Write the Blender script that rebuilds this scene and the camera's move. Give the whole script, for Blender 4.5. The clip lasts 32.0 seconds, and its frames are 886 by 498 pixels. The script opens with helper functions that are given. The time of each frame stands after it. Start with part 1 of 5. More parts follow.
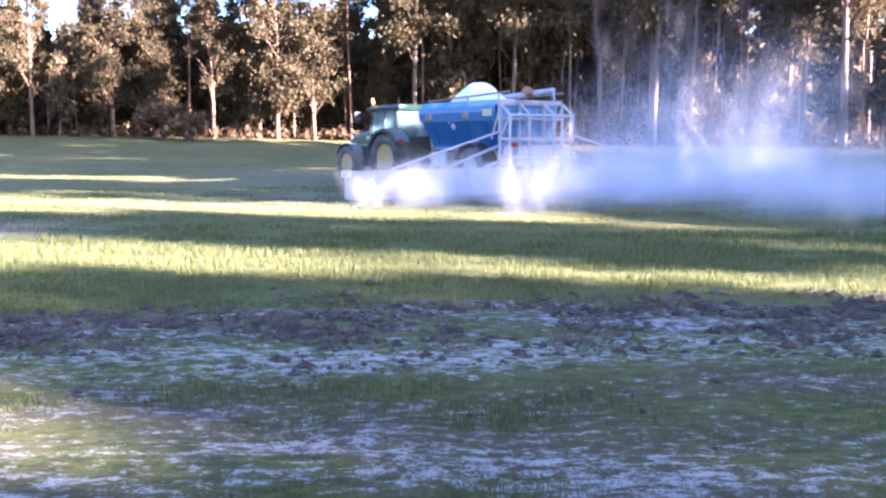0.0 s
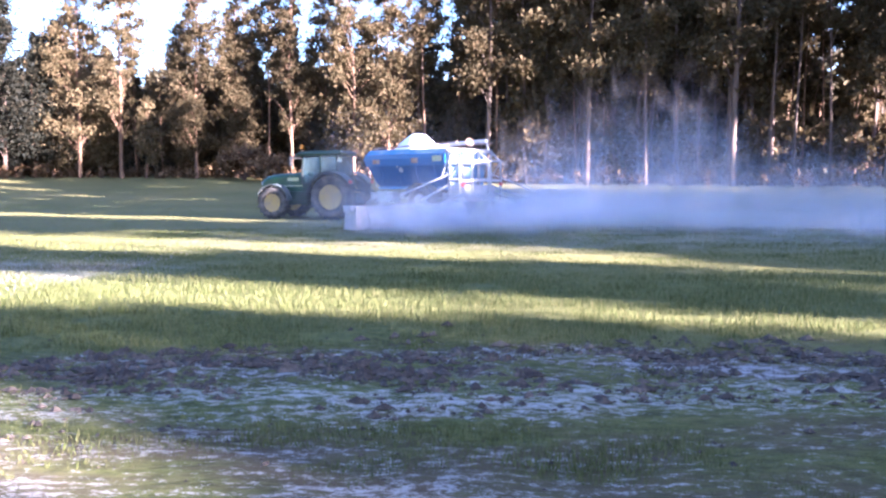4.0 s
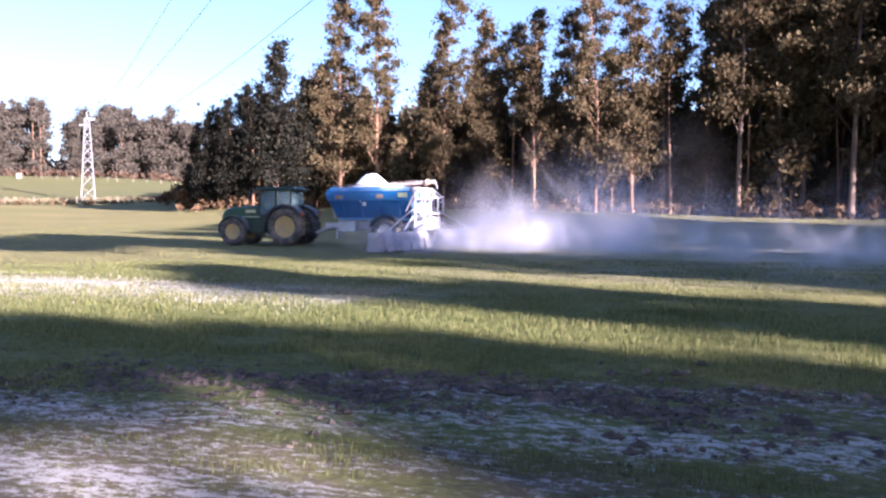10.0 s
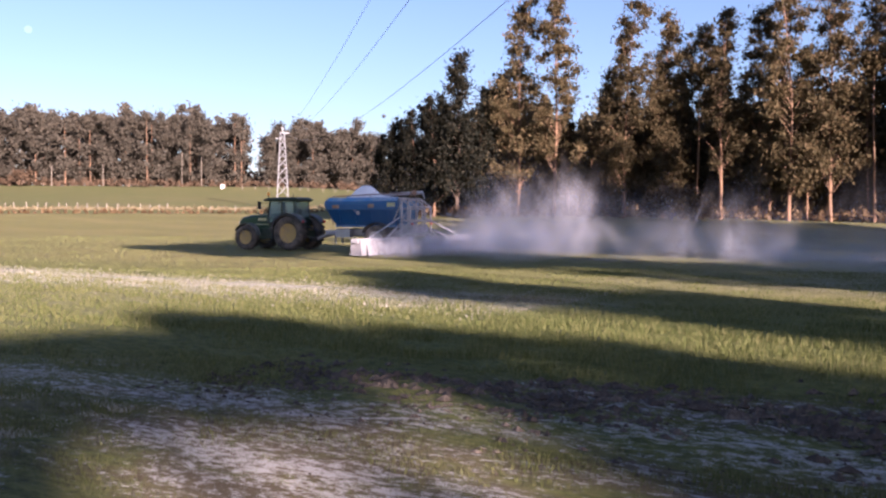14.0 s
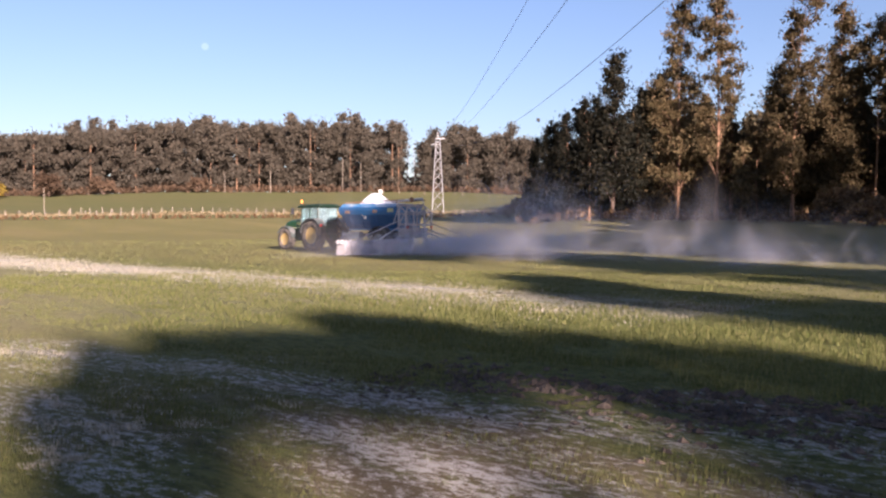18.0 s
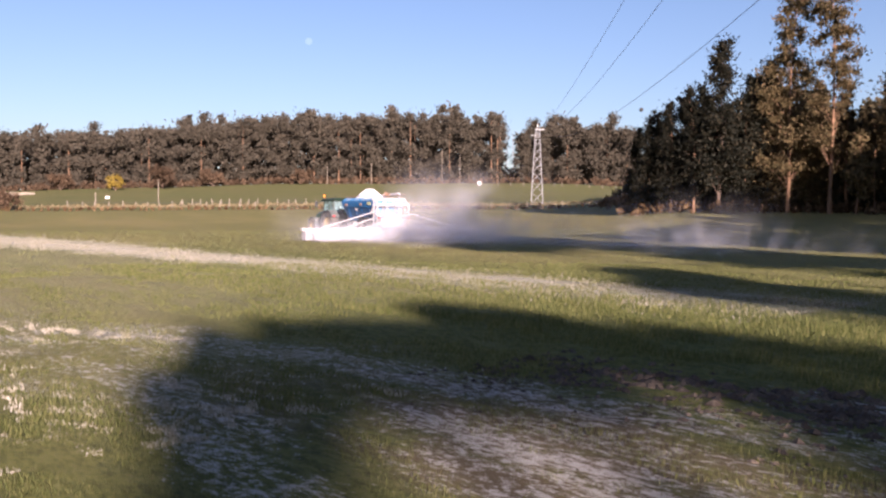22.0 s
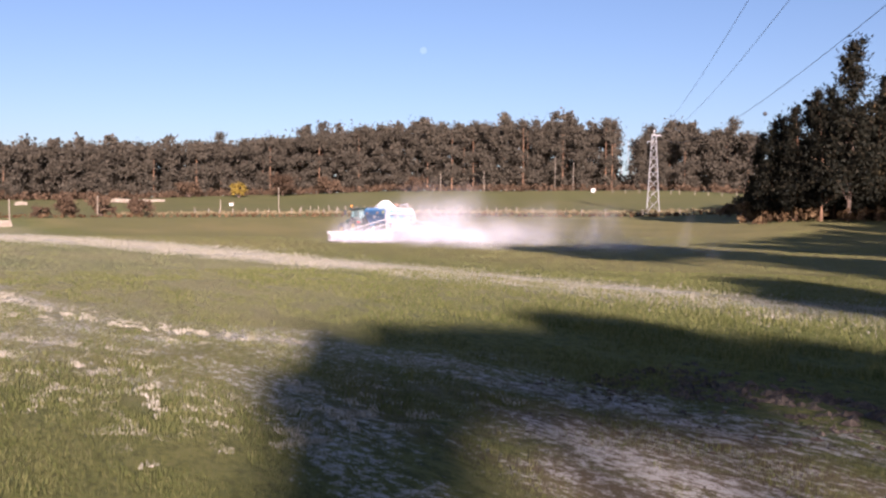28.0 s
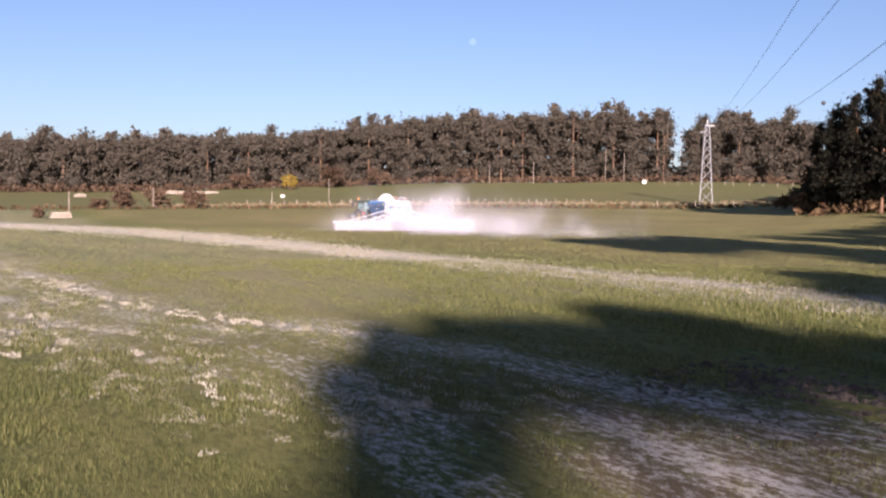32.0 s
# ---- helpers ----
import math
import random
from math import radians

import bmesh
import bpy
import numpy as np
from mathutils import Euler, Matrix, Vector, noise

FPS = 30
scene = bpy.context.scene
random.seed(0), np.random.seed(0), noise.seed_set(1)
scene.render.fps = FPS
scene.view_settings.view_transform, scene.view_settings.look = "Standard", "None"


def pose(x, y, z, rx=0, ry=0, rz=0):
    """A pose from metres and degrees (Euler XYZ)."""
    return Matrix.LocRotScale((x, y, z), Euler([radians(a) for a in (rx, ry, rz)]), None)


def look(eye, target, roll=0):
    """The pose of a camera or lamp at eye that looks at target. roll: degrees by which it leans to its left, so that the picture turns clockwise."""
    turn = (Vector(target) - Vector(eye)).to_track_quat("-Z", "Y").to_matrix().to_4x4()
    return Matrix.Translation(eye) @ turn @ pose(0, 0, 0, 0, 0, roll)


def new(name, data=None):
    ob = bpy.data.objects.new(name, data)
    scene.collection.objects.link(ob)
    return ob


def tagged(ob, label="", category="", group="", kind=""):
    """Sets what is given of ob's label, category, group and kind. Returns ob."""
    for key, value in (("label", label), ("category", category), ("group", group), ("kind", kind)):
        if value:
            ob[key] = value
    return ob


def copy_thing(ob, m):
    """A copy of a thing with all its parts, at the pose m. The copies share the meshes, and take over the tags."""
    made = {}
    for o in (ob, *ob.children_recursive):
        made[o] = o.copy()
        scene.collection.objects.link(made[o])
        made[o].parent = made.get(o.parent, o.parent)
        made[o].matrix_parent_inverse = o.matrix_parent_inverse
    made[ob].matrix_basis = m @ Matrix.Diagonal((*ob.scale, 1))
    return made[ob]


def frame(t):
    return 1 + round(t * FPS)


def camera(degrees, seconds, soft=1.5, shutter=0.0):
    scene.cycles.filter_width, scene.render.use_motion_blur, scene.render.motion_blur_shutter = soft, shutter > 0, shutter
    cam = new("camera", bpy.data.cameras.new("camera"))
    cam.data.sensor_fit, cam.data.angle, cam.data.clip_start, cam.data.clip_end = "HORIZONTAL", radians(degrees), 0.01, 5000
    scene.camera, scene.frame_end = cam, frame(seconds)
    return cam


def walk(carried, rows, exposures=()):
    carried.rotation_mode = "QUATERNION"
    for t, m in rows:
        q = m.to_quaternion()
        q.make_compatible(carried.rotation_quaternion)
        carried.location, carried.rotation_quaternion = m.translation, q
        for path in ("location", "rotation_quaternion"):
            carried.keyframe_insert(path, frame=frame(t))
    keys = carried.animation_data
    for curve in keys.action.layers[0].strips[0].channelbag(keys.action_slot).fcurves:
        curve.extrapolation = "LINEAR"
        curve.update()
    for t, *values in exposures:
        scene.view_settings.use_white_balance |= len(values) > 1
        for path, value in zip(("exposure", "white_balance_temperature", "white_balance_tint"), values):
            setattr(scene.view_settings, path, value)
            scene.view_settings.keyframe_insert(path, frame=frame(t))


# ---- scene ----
def view(x, y, z, yaw, pitch, roll):
    """A hand-held pose: metres, then degrees to the left, up and of lean."""
    return pose(x, y, z, 90 + pitch, 0, yaw) @ pose(0, 0, 0, 0, 0, roll)


cam = camera(54.73, 32.0, soft=2.4)
scene.cycles.transparent_max_bounces = 256
PATH = [
    (0.0, view(0.000, -0.000, 1.568, -0.00, -7.38, -0.11)),
    (0.5, view(-0.002, -0.001, 1.573, -0.16, -7.13, 0.14)),
    (1.0, view(-0.008, 0.005, 1.569, -0.05, -6.89, 0.12)),
    (1.5, view(-0.015, 0.005, 1.571, 0.43, -6.54, 0.04)),
    (2.0, view(-0.018, 0.008, 1.575, 0.97, -6.23, -0.01)),
    (2.5, view(-0.023, 0.003, 1.577, 1.38, -5.99, -0.07)),
    (3.0, view(-0.031, 0.004, 1.578, 2.25, -5.27, -0.06)),
    (3.5, view(-0.044, 0.044, 1.580, 3.55, -4.98, -0.29)),
    (5.5, view(-0.071, -0.034, 1.592, 8.43, -3.58, 0.24)),
    (6.0, view(-0.082, -0.046, 1.595, 9.32, -3.38, 0.15)),
    (6.5, view(-0.085, -0.040, 1.595, 9.93, -3.18, 0.12)),
    (7.0, view(-0.095, -0.047, 1.597, 11.59, -2.95, -0.01)),
    (7.5, view(-0.106, -0.053, 1.596, 13.17, -3.09, -0.31)),
    (8.0, view(-0.121, -0.056, 1.598, 15.32, -3.22, -0.28)),
    (8.5, view(-0.128, -0.052, 1.597, 16.77, -3.00, -0.34)),
    (9.0, view(-0.149, -0.061, 1.595, 18.02, -2.71, -0.19)),
    (9.5, view(-0.152, -0.079, 1.600, 19.50, -2.45, -0.18)),
    (10.0, view(-0.170, -0.080, 1.594, 20.76, -2.52, 0.06)),
    (10.5, view(-0.185, -0.088, 1.595, 22.37, -2.47, -0.07)),
    (11.0, view(-0.188, -0.098, 1.598, 23.46, -2.25, 0.12)),
    (11.5, view(-0.197, -0.105, 1.602, 25.12, -2.12, 0.30)),
    (12.0, view(-0.209, -0.099, 1.602, 26.66, -1.60, 0.23)),
    (12.5, view(-0.216, -0.109, 1.599, 28.44, -1.79, 0.22)),
    (13.0, view(-0.232, -0.112, 1.597, 30.03, -1.87, 0.25)),
    (13.5, view(-0.229, -0.122, 1.596, 31.44, -1.97, 0.18)),
    (15.5, view(-0.252, -0.137, 1.598, 35.69, -1.88, -0.08)),
    (16.0, view(-0.254, -0.144, 1.598, 37.04, -1.96, -0.04)),
    (16.5, view(-0.248, -0.164, 1.603, 38.63, -1.83, -0.02)),
    (17.0, view(-0.258, -0.154, 1.601, 39.84, -1.83, -0.02)),
    (17.5, view(-0.269, -0.158, 1.602, 41.40, -1.61, -0.04)),
    (18.0, view(-0.275, -0.161, 1.598, 42.85, -1.72, 0.03)),
    (18.5, view(-0.278, -0.166, 1.599, 43.63, -1.83, 0.20)),
    (19.0, view(-0.297, -0.162, 1.593, 44.64, -2.02, 0.31)),
    (19.5, view(-0.302, -0.167, 1.595, 45.84, -2.29, 0.13)),
    (20.0, view(-0.301, -0.174, 1.599, 46.75, -2.26, 0.17)),
    (20.5, view(-0.305, -0.183, 1.600, 47.47, -1.91, 0.23)),
    (21.0, view(-0.306, -0.189, 1.600, 48.32, -2.11, 0.15)),
    (21.5, view(-0.313, -0.191, 1.599, 48.73, -2.14, 0.13)),
    (22.0, view(-0.313, -0.203, 1.599, 49.42, -2.30, 0.19)),
    (22.5, view(-0.317, -0.209, 1.599, 50.24, -2.16, 0.20)),
    (23.0, view(-0.320, -0.215, 1.599, 50.72, -2.44, 0.05)),
    (23.5, view(-0.321, -0.221, 1.601, 51.66, -2.64, 0.04)),
    (24.0, view(-0.325, -0.223, 1.606, 52.58, -2.24, -0.03)),
    (24.5, view(-0.327, -0.227, 1.602, 53.04, -2.19, 0.05)),
    (25.0, view(-0.325, -0.233, 1.604, 53.45, -2.10, 0.25)),
    (25.5, view(-0.328, -0.238, 1.605, 53.86, -2.15, 0.26)),
    (27.5, view(-0.337, -0.256, 1.608, 56.04, -2.27, 0.75)),
    (28.0, view(-0.353, -0.258, 1.608, 56.90, -1.86, 0.41)),
    (28.5, view(-0.362, -0.260, 1.601, 57.49, -2.26, 0.35)),
    (29.0, view(-0.366, -0.270, 1.603, 58.31, -2.35, 0.65)),
    (29.5, view(-0.368, -0.282, 1.605, 58.97, -2.57, 0.77)),
    (30.0, view(-0.371, -0.280, 1.609, 59.02, -2.42, 0.69)),
    (30.5, view(-0.383, -0.282, 1.608, 59.40, -2.21, 0.76)),
    (31.0, view(-0.388, -0.280, 1.602, 59.76, -2.29, 0.71)),
    (31.5, view(-0.389, -0.284, 1.606, 60.16, -2.40, 0.80)),
    (32.0, view(-0.394, -0.285, 1.604, 60.16, -2.44, 0.44)),
]
EXPOSURES = [(0.0, 4.4, 4900, 34), (3.5, 4.25, 4900, 34), (6.0, 3.9, 4750, 35), (9.0, 3.22, 4880, 35), (13.0, 2.38, 5320, 35), (16.0, 2.13, 5650, 33), (19.0, 1.92, 5650, 31), (25.0, 1.76, 5560, 31), (32.0, 1.7, 5450, 31)]
walk(cam, PATH, EXPOSURES)

# ---- sky and sun ----
SUN_EL = radians(16)
TO_SUN = Vector((0.9205 * math.cos(SUN_EL), -0.3907 * math.cos(SUN_EL), math.sin(SUN_EL)))
world = bpy.data.worlds.new("sky")
scene.world = world
world.use_nodes = True
wn = world.node_tree.nodes
sky = wn.new("ShaderNodeTexSky")
sky.sky_type, sky.sun_disc = "NISHITA", False
sky.sun_elevation, sky.sun_rotation = SUN_EL, math.atan2(0.9205, -0.3907)
sky.air_density, sky.dust_density, sky.ozone_density = 1.0, 1.0, 1.2
wn["Background"].inputs["Strength"].default_value = 0.038
world.node_tree.links.new(sky.outputs[0], wn["Background"].inputs["Color"])
sun = new("sun", bpy.data.lights.new("sun", "SUN"))
sun.data.energy, sun.data.angle, sun.data.color = 5.0, radians(0.6), (1.0, 0.82, 0.60)
sun.matrix_world = look((60, -20, 40), Vector((60, -20, 40)) - TO_SUN)

# ---- materials ----


def shader(name, rough=0.7, metal=0.0):
    m = bpy.data.materials.new(name)
    m.use_nodes = True
    b = m.node_tree.nodes["Principled BSDF"]
    b.inputs["Roughness"].default_value, b.inputs["Metallic"].default_value = rough, metal
    return m, m.node_tree.nodes, m.node_tree.links, b


def noise_node(n, k, scale, detail=4.0, rough=0.6, vector=None):
    t = n.new("ShaderNodeTexNoise")
    t.inputs["Scale"].default_value, t.inputs["Detail"].default_value, t.inputs["Roughness"].default_value = scale, detail, rough
    if vector is not None:
        k.new(vector, t.inputs["Vector"])
    return t.outputs["Fac"]


def ramp(n, k, fac, stops):
    r = n.new("ShaderNodeValToRGB")
    e = r.color_ramp.elements
    while len(e) < len(stops):
        e.new(0.5)
    for i, (p, c) in enumerate(stops):
        e[i].position, e[i].color = p, (*c, 1)
    k.new(fac, r.inputs["Fac"])
    return r.outputs["Color"]


def mix(n, k, fac, a, b):
    m = n.new("ShaderNodeMix")
    m.data_type = "RGBA"
    for v, s in ((fac, m.inputs[0]), (a, m.inputs[6]), (b, m.inputs[7])):
        if isinstance(v, (int, float)):
            s.default_value = v
        elif isinstance(v, tuple):
            s.default_value = (*v, 1)
        else:
            k.new(v, s)
    return m.outputs[2]


def calc(n, k, op, a, b=None, c=None, clamp=False):
    m = n.new("ShaderNodeMath")
    m.operation, m.use_clamp = op, clamp
    for i, v in enumerate((a, b, c)):
        if v is None:
            continue
        if isinstance(v, (int, float)):
            m.inputs[i].default_value = v
        else:
            k.new(v, m.inputs[i])
    return m.outputs[0]


def smooth(n, k, v, lo, hi):
    m = n.new("ShaderNodeMapRange")
    m.interpolation_type = "SMOOTHSTEP"
    m.inputs["From Min"].default_value, m.inputs["From Max"].default_value = lo, hi
    k.new(v, m.inputs["Value"])
    return m.outputs["Result"]


def bump(n, k, b, height, strength, distance):
    u = n.new("ShaderNodeBump")
    u.inputs["Strength"].default_value, u.inputs["Distance"].default_value = strength, distance
    k.new(height, u.inputs["Height"])
    k.new(u.outputs["Normal"], b.inputs["Normal"])


def worn(name, colour, dirt, scale=3.0, amount=0.5, rough=0.5, metal=0.0):
    """Paint or metal with dust and dirt in patches at two scales."""
    m, n, k, b = shader(name, rough, metal)
    co = n.new("ShaderNodeTexCoord").outputs["Object"]
    f = calc(n, k, "MULTIPLY_ADD", noise_node(n, k, scale * 9, 3, 0.6, co), 0.4, calc(n, k, "MULTIPLY", noise_node(n, k, scale, 5, 0.65, co), 0.7))
    fac = smooth(n, k, f, 0.62 - 0.3 * amount, 0.86 - 0.2 * amount)
    k.new(mix(n, k, fac, colour, dirt), b.inputs["Base Color"])
    k.new(calc(n, k, "MULTIPLY_ADD", fac, 0.3, rough, clamp=True), b.inputs["Roughness"])
    return m


def leafy(name, dark, mid, warm, translucent=0.25):
    m, n, k, b = shader(name, 0.7)
    b.inputs["Specular IOR Level"].default_value = 0.12
    g = n.new("ShaderNodeNewGeometry")
    o = n.new("ShaderNodeObjectInfo").outputs["Random"]
    c = ramp(n, k, g.outputs["Random Per Island"], [(0.0, dark), (0.55, mid), (1.0, warm)])
    shift = calc(n, k, "MULTIPLY_ADD", o, 0.5, 0.75)
    h = n.new("ShaderNodeHueSaturation")
    k.new(c, h.inputs["Color"])
    k.new(shift, h.inputs["Value"])
    k.new(h.outputs[0], b.inputs["Base Color"])
    t = n.new("ShaderNodeBsdfTranslucent")
    k.new(h.outputs[0], t.inputs["Color"])
    s = n.new("ShaderNodeMixShader")
    s.inputs[0].default_value = translucent
    k.new(b.outputs[0], s.inputs[1])
    k.new(t.outputs[0], s.inputs[2])
    k.new(s.outputs[0], n["Material Output"].inputs["Surface"])
    return m


def barky(name, pale, dark):
    m, n, k, b = shader(name, 0.85)
    co = n.new("ShaderNodeTexCoord").outputs["Object"]
    mp = n.new("ShaderNodeMapping")
    mp.inputs["Scale"].default_value = (3, 3, 0.5)
    k.new(co, mp.inputs["Vector"])
    f = noise_node(n, k, 1.3, 6, 0.7, mp.outputs[0])
    k.new(ramp(n, k, f, [(0.32, dark), (0.52, pale), (0.75, tuple(min(1, 1.35 * v) for v in pale))]), b.inputs["Base Color"])
    bump(n, k, b, f, 0.6, 0.05)
    return m


LEAF = leafy("eucalyptus_leaves", (0.052, 0.042, 0.019), (0.095, 0.071, 0.032), (0.136, 0.093, 0.046), 0.35)
LEAF_DARK = leafy("dense_leaves", (0.040, 0.036, 0.020), (0.072, 0.060, 0.032), (0.110, 0.082, 0.044), 0.3)
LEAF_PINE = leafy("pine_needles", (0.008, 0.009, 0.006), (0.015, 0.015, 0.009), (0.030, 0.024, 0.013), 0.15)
# distance haze is put into this paler, flatter leaf colour
LEAF_HAZED = leafy("far_leaves_hazed", (0.084, 0.074, 0.055), (0.104, 0.088, 0.064), (0.126, 0.102, 0.073), 0.3)
LEAF_BROWN = leafy("dry_brush", (0.075, 0.042, 0.020), (0.140, 0.085, 0.040), (0.230, 0.150, 0.075))
LEAF_STRAW = leafy("dry_straw", (0.20, 0.15, 0.075), (0.28, 0.22, 0.12), (0.36, 0.29, 0.17))
LEAF_YELLOW = leafy("yellow_blossom", (0.16, 0.11, 0.02), (0.26, 0.18, 0.03), (0.34, 0.25, 0.05))
GRASS = leafy("young_crop", (0.072, 0.088, 0.020), (0.155, 0.168, 0.050), (0.255, 0.230, 0.092), 0.35)
LEAF_BRUSH = leafy("bare_brown_brush", (0.055, 0.036, 0.022), (0.085, 0.056, 0.034), (0.125, 0.080, 0.048))
GRASS_LIMED = leafy("limed_crop", (0.26, 0.23, 0.155), (0.36, 0.325, 0.25), (0.48, 0.44, 0.37), 0.3)
BARK = barky("eucalyptus_bark", (0.195, 0.106, 0.055), (0.062, 0.038, 0.024))
BARK_DARK = barky("pine_bark", (0.13, 0.085, 0.058), (0.035, 0.026, 0.020))


# middle lines of the two limed lanes beside the camera, y over x
LANE_A = ((-30, 0.6), (-18.6, 2.0), (-13.5, 2.95), (-11.2, 4.0), (-10.0, 4.55), (-8.6, 4.9), (-6.0, 5.2), (-2.5, 5.8), (10, 7.0))
LANE_B = ((-30, -6.0), (-14.0, 0.6), (-11.7, 1.8), (-10.2, 2.55), (-8.4, 3.0), (-7.0, 3.0), (-6.0, 2.6), (-4.7, 2.2), (10, -1.5))


def ground_material():
    m, n, k, b = shader("field_soil_and_crop", 0.9)
    pos = n.new("ShaderNodeTexCoord").outputs["Object"]
    sep = n.new("ShaderNodeSeparateXYZ")
    k.new(pos, sep.inputs[0])
    x, y = sep.outputs["X"], sep.outputs["Y"]
    stretch = n.new("ShaderNodeMapping")
    stretch.inputs["Scale"].default_value = (0.45, 1.0, 1.0)
    k.new(pos, stretch.inputs["Vector"])
    rowed = stretch.outputs[0]
    big = noise_node(n, k, 0.09, 5, 0.6, rowed)
    mid = noise_node(n, k, 0.8, 6, 0.65, rowed)
    fine = noise_node(n, k, 11.0, 8, 0.8, rowed)
    tiny = noise_node(n, k, 45.0, 3, 0.7, pos)
    crop = mix(n, k, smooth(n, k, fine, 0.36, 0.66), (0.050, 0.066, 0.014), (0.200, 0.202, 0.050))
    crop = mix(n, k, calc(n, k, "MULTIPLY", smooth(n, k, big, 0.42, 0.66), 0.6), crop, (0.245, 0.205, 0.070))
    crop = mix(n, k, calc(n, k, "MULTIPLY", smooth(n, k, y, 13.0, 22.0), 0.38), crop, (0.215, 0.165, 0.075))
    soil = ramp(n, k, fine, [(0.25, (0.030, 0.022, 0.015)), (0.55, (0.085, 0.062, 0.042)), (0.8, (0.150, 0.115, 0.080))])
    # strip limed in lanes beside the camera: two run together and bend away, soil is turned beside the first
    streak = n.new("ShaderNodeMapping")
    streak.inputs["Scale"].default_value = (0.5, 1.0, 1.0)
    k.new(pos, streak.inputs["Vector"])
    drift = noise_node(n, k, 14.0, 6, 0.75, streak.outputs[0])
    yw = calc(n, k, "MULTIPLY_ADD", calc(n, k, "ADD", noise_node(n, k, 0.7, 5, 0.7, rowed), -0.5), 1.5, y)

    def along(line):
        """A line's distance across, by its height over x."""
        fac = calc(n, k, "MULTIPLY", calc(n, k, "ADD", x, 30.0), 1 / 40)
        c = ramp(n, k, fac, [((a + 30) / 40, ((b + 8) / 16,) * 3) for a, b in line])
        return calc(n, k, "SUBTRACT", yw, calc(n, k, "MULTIPLY_ADD", c, 16.0, -8.0))

    def lane(off, half, soft):
        return calc(n, k, "SUBTRACT", 1.0, smooth(n, k, calc(n, k, "ABSOLUTE", off), half, half + soft))

    def between(v, a, b, c, d):
        return calc(n, k, "MULTIPLY", smooth(n, k, v, a, b), calc(n, k, "SUBTRACT", 1.0, smooth(n, k, v, c, d)))

    off_a, off_b = along(LANE_A), along(LANE_B)
    here = smooth(n, k, x, -9.5, -5.5)
    first = calc(n, k, "MULTIPLY", lane(off_a, 0.15, 1.0), calc(n, k, "MULTIPLY_ADD", smooth(n, k, x, -15.0, -8.0), 0.30, 0.40))
    second = calc(n, k, "MULTIPLY", lane(off_b, 0.22, 0.40), calc(n, k, "MULTIPLY_ADD", smooth(n, k, x, -12.0, -8.0), 0.28, 0.36))
    third = calc(n, k, "MULTIPLY", calc(n, k, "MULTIPLY", between(yw, 3.2, 3.8, 4.1, 4.6), smooth(n, k, x, -7.0, -5.4)), calc(n, k, "MULTIPLY_ADD", mid, 1.0, 0.18))
    turned = calc(n, k, "MULTIPLY", between(off_a, 0.3, 0.8, 1.5, 2.4), smooth(n, k, x, -6.0, -2.0))
    thatch = calc(n, k, "MULTIPLY", between(yw, 2.4, 3.2, 5.0, 6.2), here)
    thin = calc(n, k, "MULTIPLY", between(off_a, -4.5, -2.2, 0.4, 1.6), calc(n, k, "SUBTRACT", 1.0, here))
    ripple = calc(n, k, "MULTIPLY_ADD", calc(n, k, "COSINE", calc(n, k, "MULTIPLY", off_a, 6.6)), 0.5, 0.5)
    thin = calc(n, k, "MULTIPLY", thin, calc(n, k, "MULTIPLY_ADD", ripple, 0.26, 0.36))
    col = mix(n, k, calc(n, k, "MULTIPLY", thatch, smooth(n, k, mid, 0.36, 0.58)), crop, mix(n, k, fine, (0.060, 0.046, 0.026), (0.190, 0.145, 0.080)))
    col = mix(n, k, calc(n, k, "MULTIPLY", thin, smooth(n, k, mid, 0.38, 0.62)), col, (0.290, 0.255, 0.160))
    # limed crop, also mixed paler to brighten sunlit ground away from the wood's shade
    brightened = calc(n, k, "MULTIPLY", calc(n, k, "SUBTRACT", 1.0, smooth(n, k, x, -16.0, -9.0)), calc(n, k, "SUBTRACT", 1.0, smooth(n, k, y, 11.0, 17.0)))
    col = mix(n, k, calc(n, k, "MULTIPLY", brightened, calc(n, k, "MULTIPLY", big, 0.65)), col, (0.300, 0.275, 0.180))
    clod = calc(n, k, "MULTIPLY", turned, smooth(n, k, calc(n, k, "MULTIPLY_ADD", mid, 0.5, calc(n, k, "MULTIPLY", drift, 0.6)), 0.46, 0.62))
    tufts = calc(n, k, "MULTIPLY", smooth(n, k, fine, 0.52, 0.62), 0.35)
    col = mix(n, k, calc(n, k, "MAXIMUM", clod, tufts), col, soil)
    grain = calc(n, k, "MULTIPLY_ADD", tiny, 0.2, calc(n, k, "MULTIPLY_ADD", drift, 0.55, calc(n, k, "MULTIPLY_ADD", mid, 0.3, calc(n, k, "MULTIPLY", fine, 0.2))))
    dens = calc(n, k, "MAXIMUM", calc(n, k, "MAXIMUM", first, second), calc(n, k, "MAXIMUM", third, thin))
    dens = calc(n, k, "MAXIMUM", dens, calc(n, k, "MAXIMUM", calc(n, k, "MULTIPLY", turned, 0.62), calc(n, k, "MULTIPLY", thatch, 0.47)))
    near = smooth(n, k, calc(n, k, "MULTIPLY_ADD", dens, 0.37, calc(n, k, "MULTIPLY_ADD", grain, 2.3, -0.87)), 0.76, 0.98)
    near = calc(n, k, "MULTIPLY", near, smooth(n, k, dens, 0.02, 0.22))
    # thick lime along the old pass, which bends away at its far end
    past_bend = calc(n, k, "MAXIMUM", calc(n, k, "SUBTRACT", -48.0, x), 0.0)
    centre = calc(n, k, "MULTIPLY_ADD", calc(n, k, "MULTIPLY", past_bend, past_bend), -0.0035, calc(n, k, "MULTIPLY_ADD", x, 0.03, 14.6))
